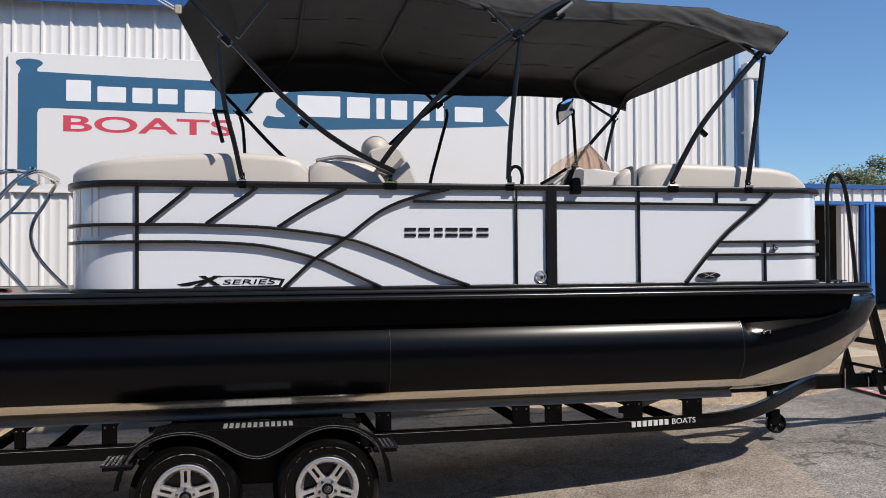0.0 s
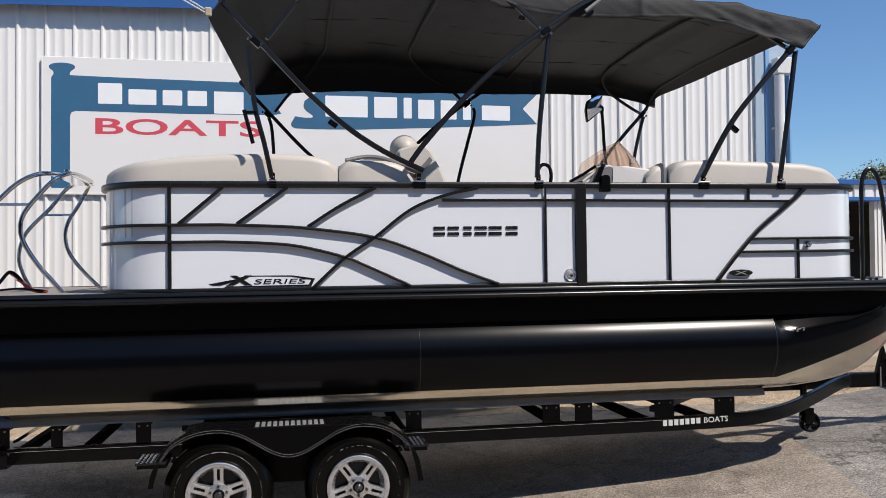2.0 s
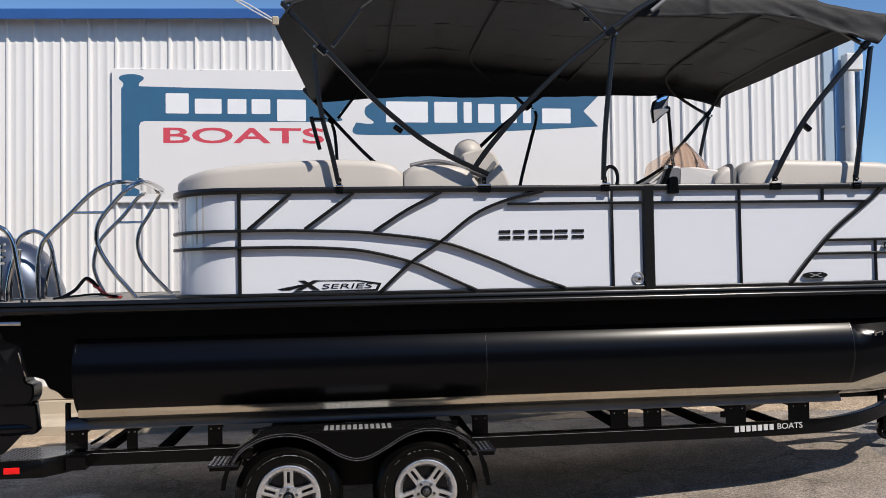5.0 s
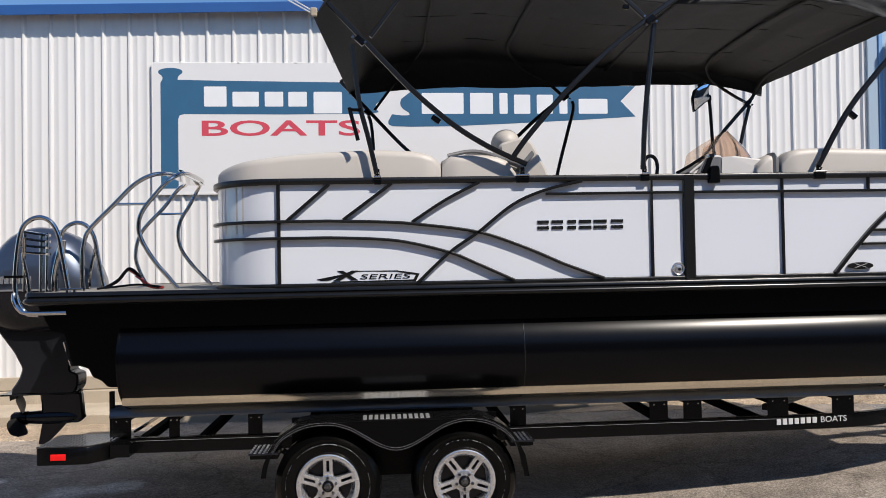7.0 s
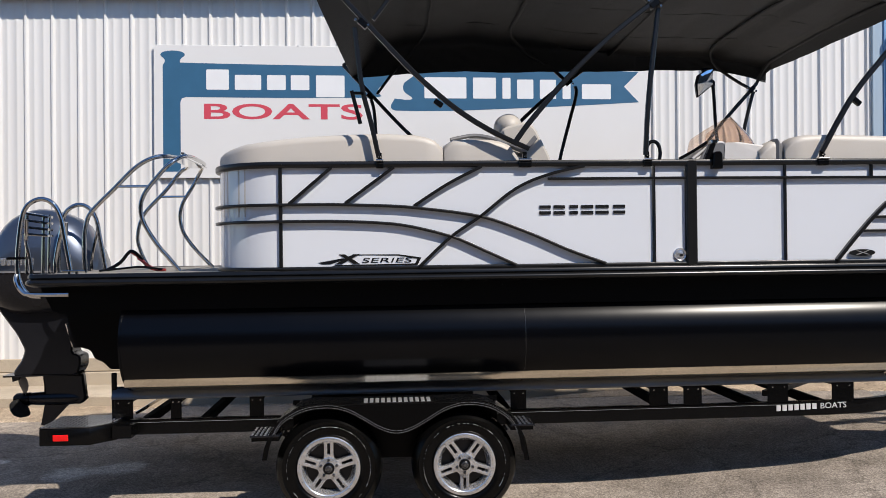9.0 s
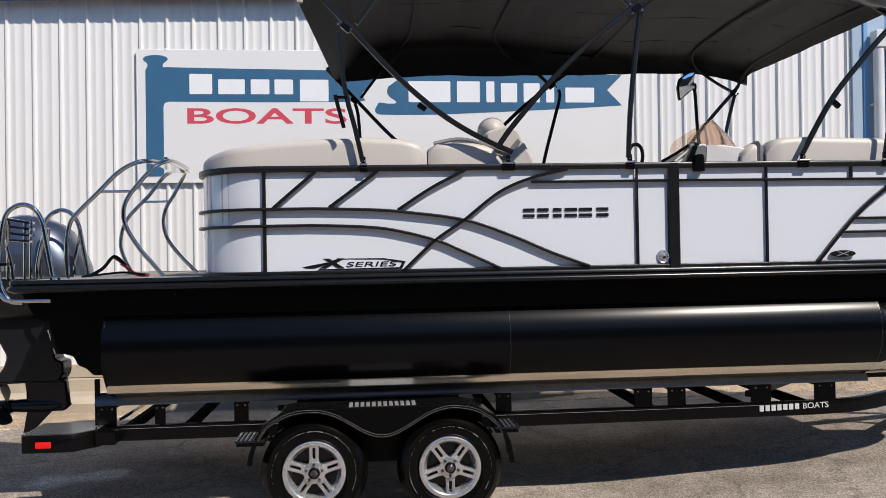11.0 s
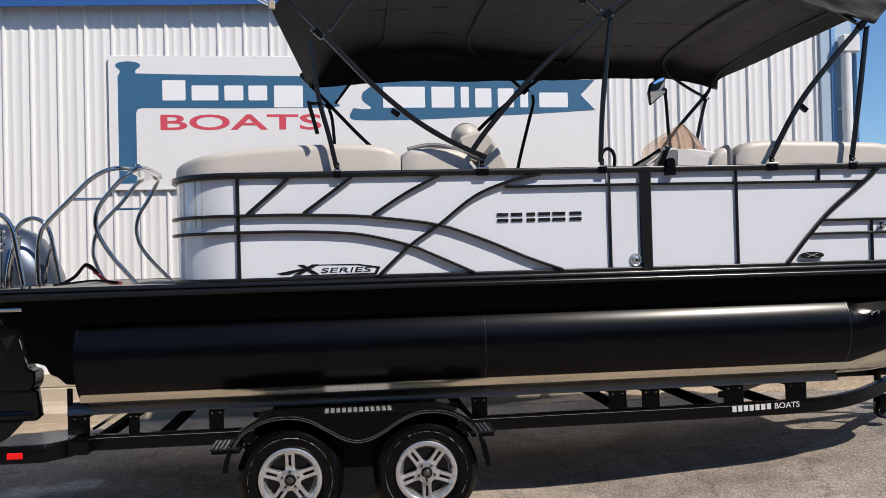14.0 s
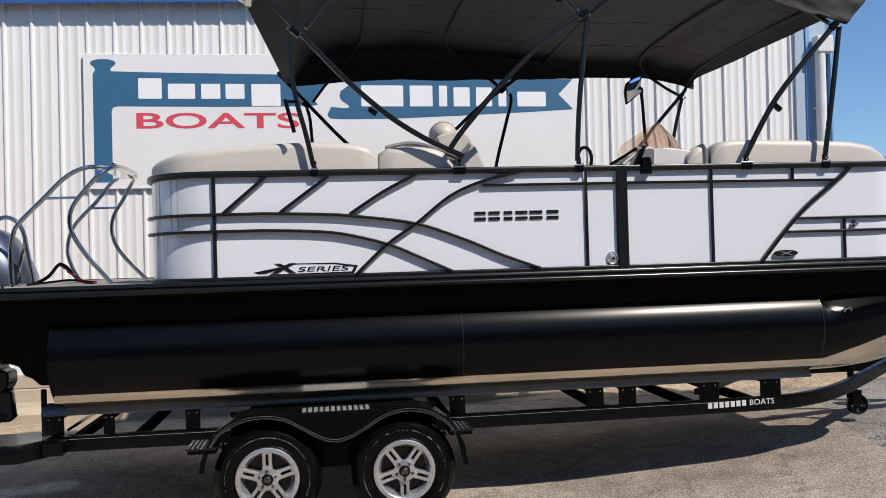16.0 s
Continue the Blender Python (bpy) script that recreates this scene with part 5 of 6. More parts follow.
def canopy():
    bm = bmesh.new()
    nx = 340
    x_end, x_bow = -2.46, 1.775
    grid = []
    for i in range(nx + 1):
        x = x_end + (x_bow - x_end) * i / nx
        zt, hn, hf = can_top(x), along(HEM_NEAR, x), along(HEM_FAR, x)
        taut = min(1.0, (x - x_end) / 0.26) ** 0.7

        def flank(h):
            d = zt - h
            tuck = 0.075 * max(0.0, 1 - abs(x + 0.08) / 0.50) ** 0.6 if abs(x + 0.08) < 0.50 else 0.0
            return [(y + tuck * min(1.0, max(0.0, 1 - (z - zt) / 0.01)), z) for y, z in [(-0.035, h), (-0.040, h + 0.012), (-0.036, h + 0.024)] + [(-0.037 + 0.012 * (k / 7) ** 3, h + d * (0.15 + 0.75 * k / 7)) for k in range(8)] + [(-0.006, zt - 0.010), (0.05, zt + 0.010), (0.2, zt + 0.026)]]
        crown = [(0.2 + (YF - 0.4) * k / 26, zt + 0.026 + 0.035 * math.sin(math.pi * k / 26)) for k in range(1, 26)]
        full = flank(hn) + crown + [(YF - y, z) for y, z in reversed(flank(hf))]
        row = []
        for y, z in full:
            run = min(max(y / YF, 0.0), 1.0)
            z = z * taut + (hn + (hf - hn) * run) * (1 - taut)
            edge = max(0.0, 1 - abs(y) / 0.25) if y < 0.25 else (max(0.0, 1 - abs(y - YF) / 0.25) if y > YF - 0.25 else 0.0)
            wr = 0.005 * noise.noise((x * 3.0, y * 1.2, 0.3)) + 0.004 * noise.noise((x * 9.0, y * 4.0, 1.7)) + 0.003 * noise.noise((x * 4.0 + y * 9.0, y * 3.0, 6.1))
            across, down = 0.40 * x + 0.92 * z, -0.92 * x + 0.40 * z
            pleat = 0.45 - abs(noise.noise((across * 11.0, down * 2.2, 4.2))) * 1.5
            pleat2 = 0.45 - abs(noise.noise((across * 24.0, down * 4.0, 8.4))) * 1.5
            ripple = noise.noise((x * 14.0, z * 5.0, 2.2))
            more = 0.45 + 1.25 * min(1.0, max(0.0, (x - 0.7) / 0.8))
            fold = edge * more * (0.012 * pleat + 0.006 * pleat2 + 0.003 * ripple)
            sag = -0.012 * abs(math.sin(math.pi * (x + 2.5) / 0.62)) * (1 if 0.1 < y < YF - 0.1 else 0.2)
            lean_in = 0.14 * max(0.0, 1 - (x - x_end) / 1.6) * run - 0.02 * run
            front = min(max((x - 1.55) / 0.22, 0.0), 1.0)
            z -= 0.065 * front * front * math.sin(math.pi * run) ** 0.6 if 0 < run < 1 else 0.0
            lean_in -= 0.05 * front * run
            row.append(bm.verts.new((x + lean_in, y + 0.6 * wr - fold, z + (wr + sag) * (0.2 + 0.8 * taut) + 0.3 * fold)))
        grid.append(row)
    for a, b in zip(grid, grid[1:]):
        for j in range(len(a) - 1):
            bm.faces.new((a[j], b[j], b[j + 1], a[j + 1]))
    bm.normal_update()
    inner = [[bm.verts.new(v.co - v.normal * 0.004) for v in row] for row in grid]
    for a, b in zip(inner, inner[1:]):
        for j in range(len(a) - 1):
            bm.faces.new((a[j], a[j + 1], b[j + 1], b[j]))
    loop_out = grid[0] + [r[-1] for r in grid[1:]] + grid[-1][-2::-1] + [r[0] for r in grid[-2:0:-1]]
    loop_in = inner[0] + [r[-1] for r in inner[1:]] + inner[-1][-2::-1] + [r[0] for r in inner[-2:0:-1]]
    for k in range(len(loop_out)):
        n = (k + 1) % len(loop_out)
        bm.faces.new((loop_out[k], loop_out[n], loop_in[n], loop_in[k]))
    bmesh.ops.recalc_face_normals(bm, faces=bm.faces)
    return bm


part("canopy", canopy(), CANVAS, bim, "black canvas cover stretched over the bows", sharp=60)
for y in (0.62, 1.35, 2.05):
    part("seam", tube([(-2.1 + 0.08 * k, y, crown_z(-2.1 + 0.08 * k, y) - 0.004) for k in range(47)], 0.003, 6, 1, False), CANVAS, bim)
for k in (0.0, 0.022):
    part("cord", tube([(-2.475 - k * 0.3, -0.042, 3.350 + k), (-2.56, -0.042, 3.398 + k), (-2.66, -0.040, 3.456 + k), (-2.72, -0.03, 3.495)], 0.0045, 6), CORD, bim, "thin white cord")
part("frame_tip", box(-2.482, -2.440, -0.052, -0.036, 3.328, 3.386, 0.006), KERB, bim, "tan bow end cap")

# ---- stern fittings ----
tow = thing("tow_arch", (-3.8, 1.1, DECK_TOP), "polished stainless tow arch on the stern deck", "tow bar", on=BOAT)
A, B = 0.55, 1.65


def up(pts, y):
    return [(x, y, z + 0.022) for x, z in pts]


front = [(-3.475, A, 1.597)] + [(x, A, z) for x, z in ((-3.55, 1.69), (-3.628, 1.785), (-3.715, 1.93), (-3.74, 2.04), (-3.712, 2.14), (-3.622, 2.257), (-3.53, 2.352))] + [(-3.47, A + 0.09, 2.405), (-3.455, 0.85, 2.425), (-3.47, 1.35, 2.43), (-3.52, B - 0.10, 2.42)] + [(x, B, z) for x, z in ((-3.574, 2.367), (-3.636, 2.251), (-3.706, 2.135), (-3.73, 2.019), (-3.70, 1.885), (-3.597, 1.740))] + [(-3.462, B, 1.597)]
rear = [(-4.12, A, 1.597), (-4.125, A, 1.80), (-4.108, A, 1.94)] + [(x, A, z) for x, z in ((-4.066, 2.025), (-3.911, 2.182), (-3.775, 2.318), (-3.66, 2.385))] + [(-3.58, A + 0.10, 2.41), (-3.56, 1.1, 2.43), (-3.63, B - 0.10, 2.425)] + [(x, B, z) for x, z in ((-3.722, 2.39), (-3.841, 2.24), (-4.02, 2.045), (-4.074, 1.865), (-4.044, 1.725))] + [(-3.98, B, 1.597)]
part("front_hoop", tube(front, 0.0155, 12), STEEL, tow)
part("rear_hoop", tube(rear, 0.0155, 12), STEEL, tow)
part("cross_bar", tube([(-3.90, A, 2.191), (-3.69, A, 2.191)], 0.0095, 8), STEEL, tow)
part("cross_bar", tube([(-3.885, B, 2.188), (-3.68, B, 2.188)], 0.0095, 8), STEEL, tow)
part("tow_plate", box(-3.60, -3.475, 0.70, 1.50, 2.405, 2.413, 0.003), STEEL, tow, "flat steel plate across the arch's top")
part("tow_knob", lathe([(0.008, 2.413), (0.008, 2.438), (0.020, 2.442), (0.020, 2.450), (0.0, 2.452)], (-3.50, 0.78, 0), "z", 14), CHROME, tow)

ladder = thing("boarding_ladder", (-4.3, 0.6, DECK_TOP), "stainless boarding ladder folded up with loop handrails", "ladder", on=BOAT)
for y, dx in ((0.25, 0.0), (0.95, 0.0)):
    part("handrail", tube([(-4.30 + dx, y, 1.45), (-4.38 + dx, y, 1.465), (-4.432 + dx, y, 1.54), (-4.449 + dx, y, 1.66), (-4.435 + dx, y, 1.852), (-4.408 + dx, y, 1.999), (-4.361 + dx, y, 2.065), (-4.289 + dx, y, 2.09), (-4.218 + dx, y, 2.059), (-4.172 + dx, y, 1.977), (-4.148 + dx, y, 1.847), (-4.108 + dx, y, 1.597)], 0.0155, 12), STEEL, ladder, "bent stainless handrail")
    part("inner_rail", tube([(-4.40 + dx, y + 0.03, 1.96), (-4.41 + dx, y + 0.05, 1.88), (-4.418 + dx, y + 0.06, 1.815), (-4.395 + dx, y + 0.06, 1.71), (-4.384 + dx, y + 0.06, 1.61), (-4.39 + dx, y + 0.06, 1.52)], 0.0125, 10), STEEL, ladder)
    part("inner_rail", tube([(-4.172 + dx, y + 0.03, 1.94), (-4.184 + dx, y + 0.05, 1.884), (-4.214 + dx, y + 0.06, 1.775), (-4.23 + dx, y + 0.06, 1.68), (-4.232 + dx, y + 0.06, 1.60)], 0.0125, 10), STEEL, ladder)
for k in range(4):
    z = 2.013 - 0.048 * k
    part("rung", sweep([(-4.515, 0.55, z), (-4.350, 0.55, z - 0.030 + 0.005 * k)], rect(0.016, 0.10, 0.004), (0, 1, 0)), STEEL, ladder)
for x in (-4.515, -4.405, -4.365):
    part("side_bar", tube([(x, 0.55, 1.597), (x + 0.01, 0.55, 2.0)], 0.011, 8), STEEL, ladder)
part("hinge_strap", box(-4.50, -4.38, 0.20, 0.26, 1.695, 1.712, 0.003), BLACK, ladder)
part("lower_bracket", tube([(-4.02, -0.035, 1.475), (-4.25, -0.035, 1.478), (-4.31, -0.03, 1.50), (-4.345, -0.02, 1.56), (-4.35, 0.0, 1.60)], 0.014, 10), STEEL, ladder)

cable = thing("battery_cables", (-3.8, 0.72, DECK_TOP), "loose black and red cables lying on the stern deck", "cable", on=BOAT)
part("black_cable", tube([(-4.02, 0.7, 1.609), (-3.93, 0.7, 1.66), (-3.87, 0.7, 1.73), (-3.84, 0.7, 1.74), (-3.80, 0.7, 1.71), (-3.74, 0.72, 1.63), (-3.68, 0.74, 1.609)], 0.012, 8), BLACK, cable)
part("red_cable", tube([(-3.85, 0.71, 1.733), (-3.79, 0.71, 1.69), (-3.75, 0.70, 1.65), (-3.70, 0.7, 1.612), (-3.62, 0.72, 1.606)], 0.010, 8), CABLE_RED, cable)
part("red_cable", tube([(-3.80, 0.68, 1.69), (-3.73, 0.67, 1.645), (-3.66, 0.66, 1.606), (-3.60, 0.64, 1.606)], 0.008, 8), CABLE_RED, cable)
part("black_cable", tube([(-4.05, 0.62, 1.606), (-3.9, 0.66, 1.62), (-3.75, 0.60, 1.63), (-3.6, 0.66, 1.606)], 0.008, 8), BLACK, cable)

# ---- outboard motor ----
MY = MID
motor = thing("outboard_motor", (-4.65, MY, 0.4), "dark metallic blue-grey outboard motor on the transom", "outboard motor", on=BOAT)


def superring(cx, z, hx, hy, e=2.6, n=36, tilt=0.0):
    out = []
    for i in range(n):
        a = 2 * math.pi * i / n
        c, s = math.cos(a), math.sin(a)
        x = hx * math.copysign(abs(c) ** (2 / e), c)
        out.append((cx + x, MY + hy * math.copysign(abs(s) ** (2 / e), s), z + tilt * x))
    return out


part("cowling", loft([superring(-4.632, 1.604, 0.430, 0.272, 3), superring(-4.633, 1.66, 0.428, 0.275, 3), superring(-4.642, 1.75, 0.408, 0.272, 2.8), superring(-4.648, 1.85, 0.365, 0.255, 2.6),
                      superring(-4.645, 1.94, 0.315, 0.225, 2.4), superring(-4.655, 2.00, 0.25, 0.18, 2.3), superring(-4.67, 2.045, 0.165, 0.12, 2.2), superring(-4.68, 2.07, 0.08, 0.06, 2.1), superring(-4.69, 2.078, 0.02, 0.015, 2)]), COWL, motor, "metallic blue-grey cowling", sharp=70)
part("cowl_seam", loft([superring(-4.632, 1.592, 0.434, 0.276, 3), superring(-4.632, 1.605, 0.434, 0.276, 3)]), PINSTRIPE, motor)
part("lower_cowl", loft([superring(-4.66, 1.28, 0.27, 0.15, 2.6), superring(-4.665, 1.34, 0.345, 0.19, 2.8), superring(-4.665, 1.44, 0.40, 0.24, 3), superring(-4.636, 1.52, 0.428, 0.262, 3), superring(-4.632, 1.592, 0.430, 0.27, 3)]), MOTOR_DARK, motor, sharp=70)
leg = [(-5.02, 1.42), (-4.985, 1.30), (-4.86, 1.122), (-4.80, 1.0), (-4.825, 0.92), (-4.885, 0.835), (-4.88, 0.80), (-4.42, 0.80), (-4.387, 0.86), (-4.387, 0.949), (-4.45, 0.97), (-4.43, 1.15), (-4.38, 1.40), (-4.36, 1.50)]
part("leg", prism(rounded(leg, 0.025), MY - 0.10, MY + 0.10, bev=0.012), MOTOR_DARK, motor, "dark motor leg")
part("plate", prism(rounded([(-4.96, MY - 0.13), (-4.40, MY - 0.07), (-4.40, MY + 0.07), (-4.96, MY + 0.13)], 0.03), 0.796, 0.808, "xy"), MOTOR_DARK, motor)
part("trim_tab", prism([(-4.935, 0.797), (-4.93, 0.745), (-4.88, 0.76), (-4.87, 0.797)], MY - 0.01, MY + 0.01), MOTOR_DARK, motor)
part("gearcase_strut", prism(rounded([(-4.70, 0.58), (-4.683, 0.676), (-4.70, 0.80), (-4.39, 0.80), (-4.372, 0.602), (-4.41, 0.565)], 0.02), MY - 0.035, MY + 0.035, bev=0.014), MOTOR_DARK, motor)
part("gearcase", lathe([(0.030, -4.81), (0.046, -4.795), (0.052, -4.72), (0.054, -4.60), (0.050, -4.48), (0.034, -4.41), (0.010, -4.365)], (0, MY, 0.612), "x", 24), MOTOR_DARK, motor)
part("skeg", prism([(-4.69, 0.57), (-4.721, 0.405), (-4.661, 0.403), (-4.50, 0.57)], MY - 0.008, MY + 0.008), MOTOR_DARK, motor)
for k in range(3):
    b = bmesh.new()
    rows = []
    for i in range(7):
        r = 0.04 + 0.14 * i / 6
        wd = 0.086 * math.sin(math.pi * (0.18 + 0.72 * i / 6))
        tw = radians(56 - 24 * i / 6)
        rows.append([(-4.845 - s * wd * math.cos(tw), s * wd * math.sin(tw), r) for s in (-1, -0.3, 0.3, 1)])
    vs = [[b.verts.new(q) for q in r] for r in rows]
    for p0, p1 in zip(vs, vs[1:]):
        for i in range(3):
            b.faces.new((p0[i], p0[i + 1], p1[i + 1], p1[i]))
    bmesh.ops.solidify(b, geom=b.faces[:], thickness=0.006)
    bmesh.ops.rotate(b, verts=b.verts, matrix=Matrix.Rotation(radians(8 + 120 * k), 3, "X"))
    bmesh.ops.translate(b, verts=b.verts, vec=(0, MY, 0.612))
    part("propeller_blade", b, PROP, motor)
part("propeller_hub", lathe([(0.03, -4.92), (0.045, -4.90), (0.05, -4.80)], (0, MY, 0.612), "x", 16), BLACK, motor)
part("bracket", join(prism([(-4.45, 1.50), (-4.40, 1.02), (-4.34, 1.02), (-4.32, 1.52)], MY - 0.2, MY - 0.16), prism([(-4.45, 1.50), (-4.40, 1.02), (-4.34, 1.02), (-4.32, 1.52)], MY + 0.16, MY + 0.2), tube([(-4.40, MY - 0.2, 1.25), (-4.40, MY + 0.2, 1.25)], 0.02, 8)), MOTOR_DARK, motor)
part("clamp", prism(rounded([(-4.47, 1.50), (-4.46, 1.30), (-4.45, 1.08), (-4.40, 1.02), (-4.34, 1.02), (-4.31, 1.08), (-4.30, 1.50)], 0.02), MY - 0.17, MY + 0.17, bev=0.01), MOTOR_DARK, motor)
part("trim_ram", tube([(-4.42, MY - 0.13, 1.02), (-4.47, MY - 0.13, 1.2)], 0.016, 8), STEEL, motor)
for i in range(6):
    a = -4.89 + 0.041 * i
    part("badge_bar", box(a, a + 0.030, MY - 0.279, MY - 0.24, 1.648, 1.702, 0.002), ALLOY, motor)

# ---- trailer ----
trailer = thing("boat_trailer", (-1.0, MID, 0.0), "black tandem-axle boat trailer with bunks and alloy wheels", "trailer", on=BOAT)
HUBS = (-2.418, -1.561)
HZ, WY = 0.359, -0.02


def tyre(cx, y0, s):
    """A trailer tyre; s is -1 where its outside faces the near side."""
    prof = [(0.196, 0.035), (0.204, 0.014), (0.216, 0.005), (0.245, -0.001), (0.256, 0.0), (0.276, 0.002), (0.288, 0.003), (0.292, -0.001), (0.296, 0.004), (0.318, 0.022), (0.331, 0.042), (0.335, 0.060), (0.335, 0.083), (0.329, 0.085), (0.329, 0.090), (0.336, 0.092), (0.336, 0.118), (0.330, 0.120), (0.330, 0.125),
            (0.335, 0.127), (0.334, 0.150), (0.328, 0.170), (0.300, 0.198), (0.262, 0.205), (0.222, 0.198), (0.196, 0.175)]
    return lathe([(r, y0 + d * -s) for r, d in prof], (cx, 0, HZ), "y", 56, cap=False)


def rim(cx, y0, s, turn=0):
    """A bolted flange, a deep barrel and five broad spokes, each with a slot down its middle."""
    d = -s
    out = [lathe([(0.146, y0 + 0.060 * d), (0.158, y0 + 0.030 * d), (0.166, y0 + 0.012 * d), (0.170, y0 + 0.006 * d), (0.176, y0 + 0.003 * d), (0.191, y0 + 0.003 * d), (0.197, y0 + 0.006 * d), (0.199, y0 + 0.014 * d), (0.197, y0 + 0.05 * d), (0.168, y0 + 0.07 * d), (0.160, y0 + 0.16 * d)], (cx, 0, HZ), "y", 56, cap=False)]
    rs = (0.040, 0.068, 0.086, 0.156, 0.172)
    hw = (0.029, 0.0310, 0.0280, 0.0290, 0.0350)
    ins = (0.018, 0.016, 0.013, 0.011, 0.006)
    for k in range(5):
        b = bmesh.new()
        grid = [[b.verts.new((r, y0 + h * d, q)) for q in (-w, -0.0090, 0.0090, w)] for r, w, h in zip(rs, hw, ins)]
        for i in range(4):
            for j in range(3):
                if not (i == 2 and j == 1):
                    b.faces.new((grid[i][j], grid[i + 1][j], grid[i + 1][j + 1], grid[i][j + 1]))
        more = bmesh.ops.extrude_face_region(b, geom=b.faces[:])
        back = [g for g in more["geom"] if isinstance(g, bmesh.types.BMVert)]
        for v in back:
            v.co.y += 0.034 * d
            v.co.z *= 1.08
        bmesh.ops.recalc_face_normals(b, faces=b.faces)
        edges = [e for e in b.edges if e.calc_face_angle(0) > 0.7 and not any(v in back for v in e.verts)]
        bmesh.ops.bevel(b, geom=edges, offset=0.0035, segments=2, affect="EDGES")
        bmesh.ops.rotate(b, verts=b.verts, matrix=Matrix.Rotation(radians(-90 + turn + 72 * k), 3, "Y"))
        bmesh.ops.translate(b, verts=b.verts, vec=(cx, 0, HZ))
        out.append(b)
    return join(*out)


def glint_dashes(cx, y0, d):
    """Sun glints painted as pale strips along the raised moulding of a sidewall: one strip for each uneven dash."""
    n, runs = 240, []
    for k in range(n):
        here = noise.noise((k * 0.11, cx, 2.0)) + 0.8 * noise.noise((k * 0.7, cx, 5.0))
        if here < 0.02:
            continue
        if not runs or runs[-1][-1][0] != k - 1:
            runs.append([])
        runs[-1].append((k, min(0.0034, 0.0010 + 0.006 * here)))
    for run in runs:
        rings = []
        for k, w in run + [(run[-1][0] + 1, 0.001)]:
            t = 2 * math.pi * k / n
            rings.append([(cx + r * math.cos(t), y0 + h * d, HZ + r * math.sin(t)) for r, h in ((0.2615 - w, 0.004), (0.2615, -0.0055), (0.2615 + w, 0.004))])
        yield loft(rings)


for cx in HUBS:
    for y0, s in ((WY - 0.10, -1), (YF + 0.02 + 0.10, 1)):
        ty = part("tyre", tyre(cx, y0, s), RUBBER, trailer, "black trailer tyre", sharp=50)
        part("rim", rim(cx, y0, s, 0 if cx < -2 else 36), ALLOY, ty, "five-spoke machined alloy rim")
        d = -s
        if s < 0:
            for dash in glint_dashes(cx, y0, d):
                part("sidewall_glint", dash, TYRE_SHINE, ty)
        part("hub_plate", lathe([(0.0, y0 + 0.006 * d), (0.060, y0 + 0.006 * d), (0.068, y0 + 0.009 * d), (0.071, y0 + 0.03 * d)], (cx, 0, HZ), "y", 28), ALLOY, ty, "bright hub plate behind the lug nuts")
        part("brake_drum", lathe([(0.001, y0 + 0.072 * d), (0.145, y0 + 0.075 * d), (0.148, y0 + 0.14 * d)], (cx, 0, HZ), "y", 28), MOTOR_DARK, ty)
        part("hub_cap", lathe([(0.0, y0 - 0.016 * d), (0.011, y0 - 0.016 * d), (0.013, y0 - 0.013 * d), (0.020, y0 - 0.014 * d), (0.023, y0 - 0.012 * d), (0.024, y0 + 0.0 * d)], (cx, 0, HZ), "y", 22), BADGE, ty, "dark chrome hub cap")
        part("hub_ring", lathe([(0.022, y0 - 0.010 * d), (0.031, y0 - 0.010 * d), (0.036, y0 - 0.004 * d), (0.037, y0 + 0.012 * d)], (cx, 0, HZ), "y", 18), BLACK, ty)
        for k in range(5):
            a = radians((90 if cx < -2 else 54) + 72 * k)
            part("lug_nut", lathe([(0.0, y0 - 0.010 * d), (0.007, y0 - 0.009 * d), (0.0095, y0 - 0.002 * d), (0.0100, y0 + 0.02 * d)], (cx + 0.053 * math.cos(a), 0, HZ + 0.053 * math.sin(a)), "y", 8), BADGE, ty)
        if s < 0:
            for k in range(20):
                a = radians(9 + 18 * k)
                part("rim_bolt", lathe([(0.0, y0 - 0.003 * d), (0.0038, y0 - 0.002 * d), (0.0048, y0 + 0.004 * d)], (cx + 0.1835 * math.cos(a), 0, HZ + 0.1835 * math.sin(a)), "y", 6), CHROME, ty)
    part("axle", tube([(cx, 0.1, HZ), (cx, YF - 0.1, HZ)], 0.035, 10), BLACK, trailer)
    for y in (0.32, YF - 0.32):
        part("leaf_spring", sweep(smooth_path([(cx - 0.33, y, 0.50), (cx - 0.15, y, 0.40), (cx, y, 0.375), (cx + 0.15, y, 0.40), (cx + 0.33, y, 0.50)], 4), rect(0.03, 0.05), (0, 1, 0)), BLACK, trailer)


